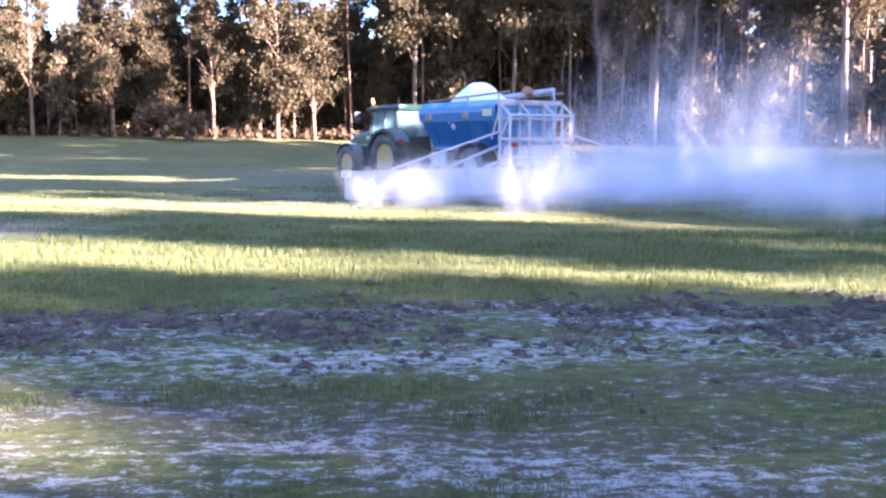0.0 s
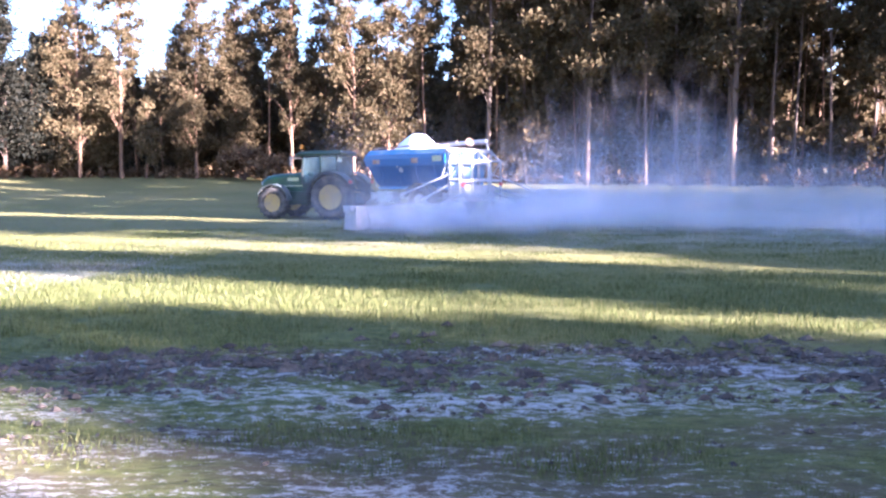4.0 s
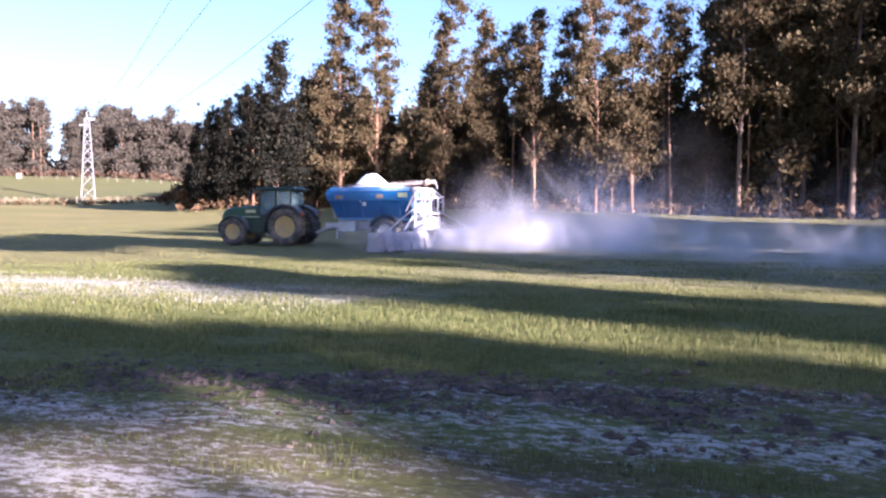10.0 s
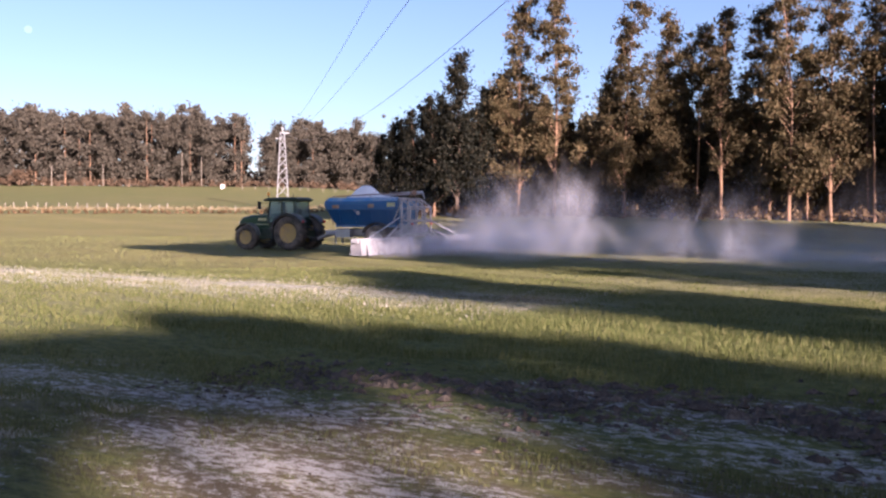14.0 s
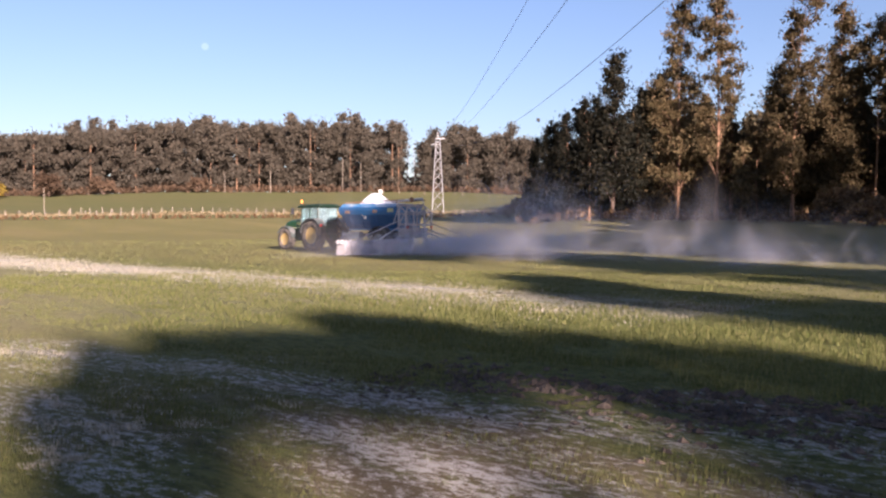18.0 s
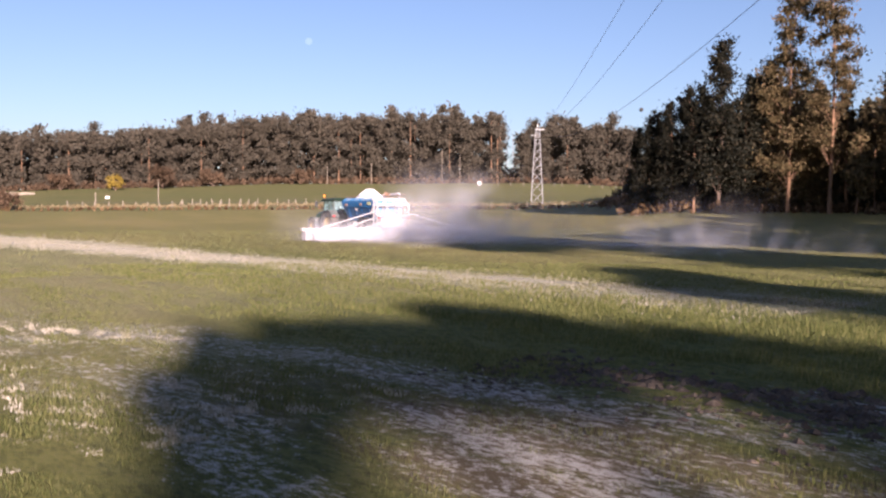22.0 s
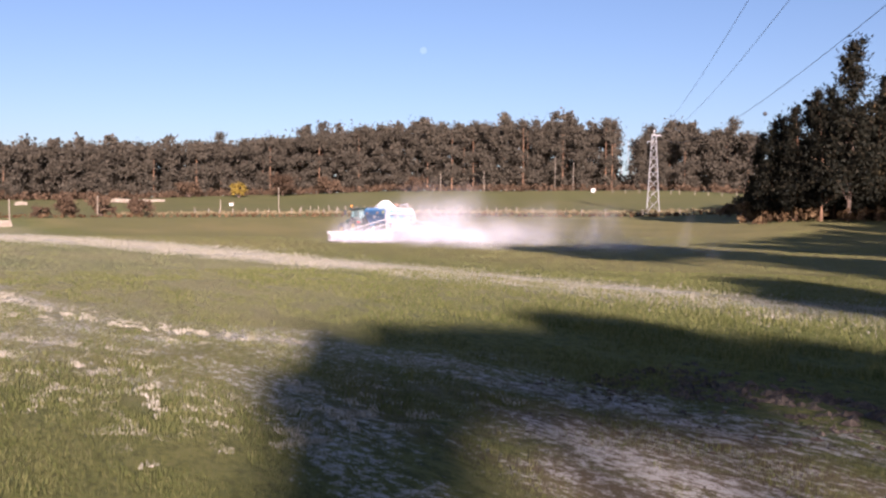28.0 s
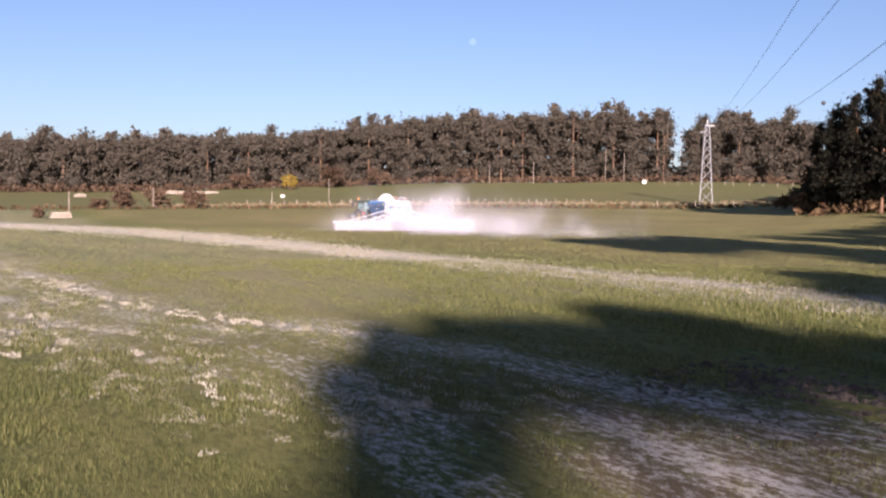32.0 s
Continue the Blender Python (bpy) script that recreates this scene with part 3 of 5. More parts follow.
def fill_wood():
    rng = random.Random(11)
    for row in range(6):
        az = -27.5 - rng.random()
        while az < 36.5:
            r = edge(az) + 3 + row * 5.5 + rng.uniform(-1.8, 1.8)
            if az < 3:
                kind = rng.choice(("high_a", "high_b", "stem", "high_c", "stem", "stem_dark", "stem_dark")) if row < 3 else "rear_high"
                size, gap = rng.uniform(1.0, 1.25), (3.0 if row < 3 else 4.8) if az > -16 else (3.4 if row < 3 else 6.0)
            elif az < 30:
                kind = rng.choice(("tall_a", "tall_b", "tall_c", "lolly", "bushy", "tall_c", "sapling")) if row < 2 else "rear"
                size, gap = rng.uniform(0.50, 0.78), 4.0 if row < 2 else 4.6
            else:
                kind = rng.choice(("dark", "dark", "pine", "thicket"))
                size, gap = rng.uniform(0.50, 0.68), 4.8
            if 22.6 < az < 24.8:
                size *= 0.7
            if (row < 5 or az > -10) and (row < 4 or az > -17):
                plant(kind, *at(az, r), size, rng.uniform(0, 360))
            if az < 5 and row < 4 and rng.random() < 0.6:
                plant(rng.choice(("sapling", "sapling", "under")), *at(az + rng.uniform(-1.5, 1.5), r + rng.uniform(-2, 3)), rng.uniform(0.8, 1.5), rng.uniform(0, 360))
            az += math.degrees(gap * rng.uniform(0.6, 1.4) / r)


fill_wood()


def back_wood():
    """Dense young growth deep in the wood."""
    rng = random.Random(12)
    for row in range(3):
        az = -33.0
        while az < 33:
            r = edge(az) + 34 + row * 7 + rng.uniform(-2, 2)
            plant("thicket", *at(az, r), rng.uniform(0.75, 1.1), rng.uniform(0, 360))
            az += math.degrees(4.4 * rng.uniform(0.6, 1.3) / r)


back_wood()

# the wood goes on round the field; along and across the way of the sun's light
LIGHT = Vector((-0.9205, 0.3907))
ACROSS = Vector((0.3907, 0.9205))
SIDE_TREES = [
    ("shady", -42, 5.1, 0.66), ("shady", -42.5, 6.7, 0.632), ("shady", -43, 8.0, 0.585), ("slim", -42, 0.15, 0.62), ("mop", -42, 3.9, 1.02), ("mop", -42, 3.2, 0.98), ("mop", -42, 2.3, 0.985), ("mop", -42, 1.35, 0.992), ("mop", -42, 0.5, 0.975),
    ("umbrella", -36, 17.2, 1.0), ("umbrella", -37, 14.6, 0.98), ("thicket", -43, 2.9, 0.865), ("thicket", -44, -2.6, 0.70), ("thicket", -48, -6.0, 0.80), ("thicket", -52, -11.0, 0.80), ("thicket", -46, 6.8, 0.90),
    ("shady_top", -41, 12.0, 0.76), ("shady", -40, 14.2, 0.64), ("thicket", -43, 16.2, 0.90), ("thicket", -47, 12.6, 0.62),
    ("shady", -36, 26.4, 0.64), ("tall_a", -55, -18.0, 0.7), ("thicket", -56, -26.0, 0.8), ("tall_b", -55, -34.0, 0.8),
] + [("shady", -36 + 0.12 * (v - 19.6) + 1.5 * math.sin(3 * v), v, 1.12 + 0.05 * math.sin(5 * v) + 0.009 * max(0, v - 26)) for v in (20.2, 23.0, 29.8, 32.6, 36.2, 40.0, 43.8, 47.6, 51.6, 55.5, 59.5, 63.5, 67.5)]
SIDE_TREES += [("shady", -30 + 1.5 * math.sin(v), v, 0.68) for v in (71.5, 75.0, 78.5, 82.0, 85.5, 89.0)]
for kind, u, v, size in SIDE_TREES:
    p = LIGHT * u + ACROSS * v
    plant(kind, p.x, p.y, size, (u * 31 + v * 17) % 360)


for key, kind in KINDS.items():
    if key not in USED:
        for ob in list(kind.children) + [kind]:
            bpy.data.objects.remove(ob)


def far_wood():
    """The wood beyond the pasture, too far to count its trees."""
    rng = np.random.default_rng(5)
    quads, verts, faces = [], [], []
    for row in range(6):
        az = 36.6
        while az < 100:
            r = 248 + row * 8 + rng.uniform(-4, 4)
            gap = (2.7 if row < 3 else 3.6) * rng.uniform(0.6, 1.5)
            az += math.degrees(gap / r)
            if 44.4 < az < 45.7:
                continue
            top = float(np.interp(az, (37, 42, 44, 46, 53, 60, 66, 72, 82, 100), (18.5, 18.0, 15, 21.0, 21.5, 20, 18.5, 16, 15.0, 14)))
            h = top * (rng.uniform(0.84, 1.02) if rng.random() > 0.06 else 1.16)
            x, y = at(az, r)
            z = level(x, y)
            if rng.random() < 0.3:
                tube(verts, faces, [(x, y, z - 0.3), (x, y, z + h * 0.9)], [0.20, 0.06], 5)
            n = int(rng.integers(11, 15))
            f = rng.uniform(0.10, 0.93, n)
            f[:3] = (0.93, 0.88, 0.80)
            w = 2.2 * (0.45 + np.sin(np.pi * np.clip(f, 0.1, 0.9)) * 0.7)
            t = rng.uniform(0, 6.28, n)
            o = w * rng.uniform(0.1, 0.8, n)
            cs = np.stack([x + o * np.cos(t), y + o * np.sin(t), z + h * f], 1)
            quads.append(leaf_quads(rng, cs, rng.uniform(1.5, 2.3, n), 1500 if row < 2 else 420, 0.37 if row < 2 else 0.75, 0.3))
    tagged(new("far_wood", tri_mesh("far_wood", np.concatenate(quads), LEAF_HAZED, 3)), "distant eucalyptus wood in warm low sun beyond the pasture", "wood", kind="stuff")
    tagged(new("far_wood_trunks", mesh_of("far_wood_trunks", verts, faces, BARK)), "pale trunks in the distant eucalyptus wood", "wood", kind="stuff")


far_wood()


def brush(name, label, lo, hi, step, depth, tall, material, seed, radius=edge, count=26, size=0.26):
    """Low dry undergrowth along a wood's edge."""
    rng = np.random.default_rng(seed)
    quads = []
    az = lo
    while az < hi:
        r = radius(az) + rng.uniform(-1.5, depth)
        x, y = at(az, r)
        h = tall * rng.uniform(0.35, 1.0)
        c = np.array([[x, y, level(x, y) + h * 0.4], [x + rng.uniform(-0.5, 0.5), y, level(x, y) + h * 0.7]])
        quads.append(leaf_quads(rng, c, [0.5 * h, 0.42 * h], count, size, -0.7, 1.0))
        az += math.degrees(step * rng.uniform(0.5, 1.5) / r)
    tagged(new(name, tri_mesh(name, np.concatenate(quads), material, 3)), label, "undergrowth", kind="stuff")


brush("dry_undergrowth", "reddish-brown bracken and brush along the wood's edge", -34, 38, 0.28, 9.0, 1.7, LEAF_BROWN, 21)
brush("green_undergrowth", "dark shrubs under the eucalyptus trees", -34, 38, 0.55, 16.0, 3.0, LEAF_DARK, 22, lambda a: edge(a) + 8, 60, 0.34)
brush("deep_undergrowth", "dark shrubs deep in the wood", -34, 38, 0.8, 16.0, 5.0, LEAF_DARK, 29, lambda a: edge(a) + 30, 90, 0.5)
brush("far_undergrowth", "brown brush at the foot of the distant wood", 37, 96, 0.8, 9.0, 2.4, LEAF_BRUSH, 23, lambda a: 240.0, 40, 0.45)
brush("far_understorey", "dark young growth under the distant wood", 36.6, 98, 0.9, 14.0, 7.0, LEAF_HAZED, 26, lambda a: 256.0, 60, 0.7)
brush("brown_understorey", "brown saplings and bracken among the trunks", -34, 6, 0.5, 18.0, 3.4, LEAF_BROWN, 27, lambda a: edge(a) + 3, 60, 0.13)
brush("hedge_undergrowth", "dry brown hedge line between field and pasture", 37, 90, 0.8, 3.0, 0.8, LEAF_BROWN, 24, lambda a: 146.0, 14, 0.28)
brush("dry_fence_grass", "pale dry grass standing along the pasture fence", 37, 78, 0.16, 5.0, 0.75, LEAF_STRAW, 28, lambda a: 160.0, 12, 0.16)


def shrub(name, az, r, size, material, seed, label, tall=1.0):
    rng = np.random.default_rng(seed)
    x, y = at(az, r)
    root = new(name)
    root.matrix_basis = pose(x, y, level(x, y))
    verts, faces, cs = [], [], []
    for i in range(14):
        t, o = rng.random() * 6.28, size * rng.uniform(0.2, 1.0)
        tip = np.array([o * math.cos(t), o * math.sin(t), size * tall * rng.uniform(0.4, 1.3)])
        tube(verts, faces, [(0, 0, -0.1), tip * 0.5 + np.array([0, 0, 0.1]), tip], [0.06, 0.04, 0.012], 4)
        cs.append(tip)
    child("stems", mesh_of("stems", verts, faces, BARK_DARK), root)
    child("foliage", tri_mesh("foliage", leaf_quads(rng, cs, [0.42 * size] * 14, 1600, 0.10 * size + 0.05, 0.0), material, 3), root)
    tagged(root, label, "shrub")


shrub("brown_shrub", 17.9, 88, 2.3, LEAF_BROWN, 31, "reddish-brown leafless shrub at the wood's edge")
shrub("brown_shrub", 16.4, 85, 1.9, LEAF_BROWN, 32, "reddish-brown leafless shrub at the wood's edge")
shrub("yellow_bush", 70.4, 232, 1.9, LEAF_YELLOW, 33, "yellow flowering bush before the distant wood", 1.5)
shrub("dark_bush", 67.6, 236, 3.6, LEAF_BRUSH, 34, "brown round bush before the distant wood", 1.2)
shrub("brown_shrub", 37.6, 108, 1.6, LEAF_BROWN, 35, "low brown shrub at the end of the wood")
for az, r, size in ((85.7, 117, 0.8), (80.6, 150, 2.2), (78.8, 152, 2.0), (76.6, 154, 2.1), (82.2, 148, 1.2), (64.5, 238, 3.0), (58.9, 240, 2.6), (73.5, 238, 2.6)):
    shrub("brown_shrub", az, r, size, LEAF_BRUSH, int(az * 10), "bare brown bush by the pasture's edge")
shrub("brown_shrub", 38.6, 128, 1.4, LEAF_BROWN, 36, "low brown shrub at the end of the wood")


def old_pass(x):
    """Middle of the limed band of the earlier pass."""
    return 14.6 + 0.03 * x - 0.0035 * np.maximum(0, -48 - x) ** 2


def blades(name, label, category, x, y, h, w, material, rng):
    n = len(x)
    t, t2 = rng.uniform(0, 6.28, n), rng.uniform(0, 6.28, n)
    lean = h * rng.uniform(0.1, 0.7, n)
    z = np.array([level(a, b) if a * a + b * b > 1900 else 0.0 for a, b in zip(x, y)])
    base = np.stack([x, y, z - 0.02], 1)
    side = np.stack([np.cos(t) * w, np.sin(t) * w, np.zeros(n)], 1)
    tip = base + np.stack([np.cos(t2) * lean, np.sin(t2) * lean, h + 0.02], 1)
    tagged(new(name, tri_mesh(name, np.stack([base - side, base + side, tip], 1), material, 3)), label, category, kind="stuff")


def young_crop():
    """Blades of the young crop, thick where the camera stands near."""
    rng = np.random.default_rng(41)
    n = 420000
    r = 2.6 + 26 * rng.random(n) ** 1.6
    az = np.radians(rng.uniform(-32, 92, n))
    x, y = -r * np.sin(az), r * np.cos(az)
    clump = np.array([noise.noise(Vector((a * 0.9, b * 2.2, 3))) for a, b in zip(x, y)])
    a, b = (np.interp(x, *zip(*line)) for line in (LANE_A, LANE_B))
    strip = np.exp(-((y - a) / 0.5) ** 2) + np.exp(-((y - b) / 0.35) ** 2) + (np.exp(-((y - a - 1.2) / 0.6) ** 2) + 0.8 * np.exp(-((y - 4.0) / 0.4) ** 2)) * (x > -6)
    keep = (clump > -0.3 + 0.45 * strip) & (rng.random(n) > 0.75 * np.minimum(strip, 1))
    x, y, r, clump = x[keep], y[keep], r[keep], clump[keep]
    n = len(x)
    h = (0.016 + 0.032 * rng.random(n)) * (1 + 0.6 * np.clip(clump, 0, 1)) * np.clip(0.45 + 0.075 * r, 0.6, 1.2) * (1 + 0.7 * ((y > 7.8) & (y < 14)))
    blades("young_crop", "short blades of young green cereal crop in the field", "crop", x, y, h, 0.0014 + 0.00042 * r, GRASS, rng)
    n = 80000
    r = 24 + 62 * rng.random(n) ** 1.3
    az = np.radians(rng.uniform(-30, 92, n))
    x, y = -r * np.sin(az), r * np.cos(az)
    blades("far_crop", "young green crop further out in the field", "crop", x, y, 0.02 + 0.025 * rng.random(n), 0.0006 * r, GRASS, rng)
    # blades whitened by lime along the old pass
    n = 42000
    x = -7 - 95 * rng.random(n) ** 1.5
    y = old_pass(x) + rng.normal(0, 1.1, n) * (1 + 0.035 * np.maximum(0, -30 - x))
    blades("limed_crop", "crop whitened by lime along the earlier pass", "crop", x, y, 0.02 + 0.04 * rng.random(n), 0.0022 + 0.0007 * np.hypot(x, y), GRASS_LIMED, rng)
    # whitened tufts in lines over the thin end of the limed strip
    n = 110000
    x = -6 - 24 * rng.random(n) ** 1.3
    y = np.interp(x, *zip(*LANE_A)) - 0.95 * rng.integers(0, 5, n) + rng.normal(0, 0.24, n)
    patch = np.array([noise.noise(Vector((a * 2.6, b * 5.0, 13))) for a, b in zip(x, y)]) > 0.10
    x, y = x[patch], y[patch]
    blades("limed_tufts", "tufts whitened by lime in lines across the crop", "crop", x, y, 0.008 + 0.014 * rng.random(len(x)), 0.003 + 0.00045 * np.hypot(x, y), GRASS_LIMED, rng)


young_crop()


def clods():
    """Lumps of turned soil along the tilled strip."""
    rng = np.random.default_rng(51)
    n = 9500
    x = 7 - 14 * rng.random(n) ** 1.3
    y = np.interp(x, *zip(*LANE_A)) + 1.0 + rng.normal(0, 0.55, n) - rng.uniform(0, 2.6, n) * (rng.random(n) < 0.15)
    keep = np.array([noise.noise(Vector((a * 0.8, b * 2.0, 7))) for a, b in zip(x, y)]) > -0.12
    x, y = x[keep], y[keep]
    n = len(x)
    s = (0.011 + 0.036 * rng.random(n) ** 3.2) * np.clip((y - 3.0) / 3.5, 0.3, 1)
    long = rng.uniform(1.0, 2.6, n)
    t = rng.normal(0, 0.5, n)
    up = np.array([0.035 * noise.noise(Vector((a * 0.35, b * 0.9, 0))) for a, b in zip(x, y)])
    c = np.stack([x, y, up + 0.3 * s], 1)
    ax = np.stack([np.cos(t), np.sin(t), 0 * t], 1) * (s * long)[:, None]
    ay = np.stack([-np.sin(t), np.cos(t), 0 * t], 1) * s[:, None]
    az = np.stack([0 * t, 0 * t, s * rng.uniform(0.6, 1.3, n)], 1)
    tris = []
    for i, j in ((ax, ay), (ay, -ax), (-ax, -ay), (-ay, ax)):
        tris.append(np.stack([c + i, c + j, c + az], 1))
        tris.append(np.stack([c + j, c + i, c - az * 0.6], 1))
    tagged(new("soil_clods", tri_mesh("soil_clods", np.concatenate(tris), CLOD, 3)), "dark clods of turned soil in the limed strip", "soil", kind="stuff")


clods()

# ---- power line ----


def pylon(x, y, height, half):
    root = new("lattice_pylon")
    root.matrix_basis = pose(x, y, level(x, y) - 0.1, 0, 0, 42)
    taper = lambda z: half * (1 - 0.68 * z / height)
    corners = [(-1, -1), (1, -1), (1, 1), (-1, 1)]
    for cx, cy in corners:
        part("leg", bar((cx * half, cy * half, 0), (cx * taper(height), cy * taper(height), height), 0.068, 5), STEEL, root)
        part("footing", cube(cx * half - 0.3, cx * half + 0.3, cy * half - 0.3, cy * half + 0.3, -0.3, 0.25), STONE, root, "concrete footing")
    z, flip = 0.2, 0
    while z < height - 0.6:
        n = min(height - 0.1, z + 1.75 * taper(z) + 0.25)
        for i in range(4):
            a, b = corners[i], corners[(i + 1) % 4]
            s, e = taper(z), taper(n)
            part("brace", bar((a[0] * s, a[1] * s, z), (b[0] * e, b[1] * e, n), 0.036, 4), STEEL, root)
            part("brace", bar((b[0] * s, b[1] * s, z), (a[0] * e, a[1] * e, n), 0.036, 4), STEEL, root)
        z = n
    part("crossarm", bar((-0.5, 0, height - 0.2), (1.3, 0, height - 0.2), 0.11, 5), STEEL, root)
    part("crossarm", bar((-1.3, 0, height - 1.3), (0.5, 0, height - 1.3), 0.09, 5), STEEL, root)
    part("peak", bar((0, 0, height - 0.3), (0, 0, height + 0.9), 0.08, 5), STEEL, root)
    for ix, iz in ((1.2, height - 0.2), (-1.2, height - 1.3), (-0.4, height - 0.2)):
        bm = bmesh.new()
        for s in range(4):
            rod(bm, (ix, 0, iz - 0.15 - 0.16 * s), (ix, 0, iz - 0.24 - 0.16 * s), 0.13, 0.07, 8)
        part("insulator", bm, BLACK, root, "dark insulator string")
    tagged(root, "slender grey steel lattice pylon at the field's edge", "pylon")


TOWER = at(43.3, 165)
pylon(*TOWER, 14.6, 1.15)


def cable(name, a, b, sag, r):
    verts, faces = [], []
    a, b = Vector(a), Vector(b)
    pts = []
    for i in range(49):
        s = i / 48
        p = a.lerp(b, s)
        pts.append((p.x, p.y, p.z - 4 * sag * s * (1 - s)))
    d = (b - a).normalized()
    n = Vector((-d.y, d.x, 0)).normalized()
    for i, p in enumerate(pts):
        for t in range(4):
            c, s = math.cos(t * 1.5708) * r, math.sin(t * 1.5708) * r
            verts.append((p[0] + n.x * c, p[1] + n.y * c, p[2] + s))
        if i:
            k = 4 * i
            for t in range(4):
                faces.append((k - 4 + t, k - 4 + (t + 1) % 4, k + (t + 1) % 4, k + t))
    return tagged(new(name, mesh_of(name, verts, faces, WIRE)), "thin dark overhead power cable strung from the pylon", "cable", "power cables")


TOP = level(*TOWER) + 14.0
for off, near, sag in (((1.2, 0.3, 0.0), (42.6, -29.7, 13.2), 6.4), ((-0.3, -0.2, 0.1), (35.4, -24.7, 14.7), 4.9), ((-1.1, -0.5, -1.0), (66.9, -55.5, 20.8), 5.3)):
    cable("power_cable", (TOWER[0] + off[0], TOWER[1] + off[1], TOP + off[2]), near, sag, 0.016)


def ball(name, p, r, material, label):
    bm = bmesh.new()
    prof = [(r * math.sin(math.pi * i / 10) + 0.001, -r * math.cos(math.pi * i / 10)) for i in range(11)]
    lathe(bm, prof, 14)
    ob = part(name, bm, material, None, "", 0, True)
    ob.matrix_basis = pose(*p)
    return tagged(ob, label, "marker ball")


ball("cable_marker", (-44.6, 59.7, 10.5), 0.17, BLACK, "dark round marker ball on the overhead cable")

# ---- pasture things ----


def post_line(points, gap, tall, seed):
    rng = random.Random(seed)
    root = new("pasture_fence")
    x0, y0 = at(*points[0])
    root.matrix_basis = pose(x0, y0, level(x0, y0))
    shapes = []
    for i in range(4):
        bm = bmesh.new()
        rod(bm, (0, 0, -0.3), (rng.uniform(-0.1, 0.1), rng.uniform(-0.1, 0.1), tall * rng.uniform(0.85, 1.1)), 0.085, 0.07, 6)
        me = bpy.data.meshes.new("post")
        bm.to_mesh(me)
        bm.free()
        me.materials.append(WOOD)
        shapes.append(me)
    last = None
    for (a0, r0), (a1, r1) in zip(points, points[1:]):
        p, q = Vector(at(a0, r0)), Vector(at(a1, r1))
        n = max(1, int((q - p).length / gap))
        for i in range(n):
            c = p.lerp(q, (i + rng.uniform(-0.2, 0.2)) / n)
            ob = child("post", shapes[rng.randrange(4)], root)
            here = Vector((c.x - x0, c.y - y0, level(c.x, c.y) - level(x0, y0)))
            ob.matrix_basis = pose(*here, 0, 0, rng.uniform(0, 360))
            if last is not None:
                for h in (0.55, 0.95):
                    part("wire", bar(last + Vector((0, 0, h * tall / 1.2)), here + Vector((0, 0, h * tall / 1.2)), 0.012, 3), WIRE, root)
            last = here
    tagged(root, "wire fence on grey wooden posts in the pasture", "fence")


post_line([(50.5, 160), (58, 166), (67, 172)], 1.7, 1.15, 1)
post_line([(38.5, 152), (44, 150), (50, 155)], 5.0, 1.2, 2)
post_line([(38, 226), (44, 230), (47, 232)], 3.4, 1.1, 3)
post_line([(62, 158), (70, 162), (74, 165)], 2.0, 1.1, 4)


def pole(az, r, tall, label="weathered wooden pole standing in the pasture"):
    x, y = at(az, r)
    ob = part("wooden_pole", bar((0, 0, -0.4), (0.05, 0, tall), 0.075, 8), WOOD, None)
    ob.matrix_basis = pose(x, y, level(x, y))
    tagged(ob, label, "pole", "pasture poles")


for az, r, tall in ((67.9, 180, 4.6), (54.3, 235, 6.0), (49.6, 243, 9.5), (48.4, 243, 8.0), (71.6, 165, 2.6), (79.0, 150, 3.4), (83.9, 133, 3.0), (57.2, 238, 5.0)):
    pole(az, r, tall)


def hut(az, r, w, d, h, name, label):
    x, y = at(az, r)
    root = new(name)
    root.matrix_basis = pose(x, y, level(x, y) - 0.05, 0, 0, az)
    part("wall", cube(-w / 2, w / 2, -d / 2, d / 2, 0, h), WHITEWASH, root, "", 0.02)
    part("roof", cube(-w / 2 - 0.12, w / 2 + 0.12, -d / 2 - 0.12, d / 2 + 0.12, h, h + 0.12), STONE, root, "flat concrete roof", 0.02)
    part("door", cube(-0.3, 0.3, -d / 2 - 0.03, -d / 2 + 0.02, 0.1, h * 0.8), STEEL, root, "metal door")
    tagged(root, label, "hut")


hut(47.1, 234, 1.0, 0.8, 1.0, "meter_hut", "small whitewashed hut before the distant wood")
hut(70.9, 200, 0.9, 0.6, 0.6, "meter_hut", "low whitewashed box in the pasture")


def stone_block(az, r, dims, seed, label):
    """A low ruined block of stones, each stone a part."""
    rng = random.Random(seed)
    x, y = at(az, r)
    root = new("stone_heap")
    root.matrix_basis = pose(x, y, level(x, y), 0, 0, az + 12)
    w, d, h = dims
    z, row = -0.1, 0
    while z < h:
        cx = -w / 2 * (1 - 0.25 * z / h)
        while cx < w / 2 * (1 - 0.35 * z / h):
            l = rng.uniform(0.5, 0.95)
            t = rng.uniform(0.36, 0.48)
            part("stone", cube(cx, cx + l - 0.03, -d / 2 + rng.uniform(-0.06, 0.06), d / 2, z, z + t), STONE, root, "", 0.05)
            cx += l
        z += 0.42
    tagged(root, label, "stone heap")


stone_block(84.5, 118, (1.9, 1.0, 0.5), 3, "low block of pale stones at the field's edge")
stone_block(83.3, 215, (2.0, 0.8, 0.4), 4, "pale stone wall piece before the distant wood")
stone_block(76.5, 222, (16.0, 0.9, 0.4), 6, "long low pale stone wall before the distant wood")


for az in (44.85, 45.25):
    mast = part("far_mast", bar((0, 0, -0.5), (0, 0, 20.0), 0.12, 5), STEEL, None)
    mast.matrix_basis = pose(*at(az, 330), level(*at(az, 330)))
    tagged(mast, "thin grey mast beyond the gap in the distant wood", "mast", "far masts")


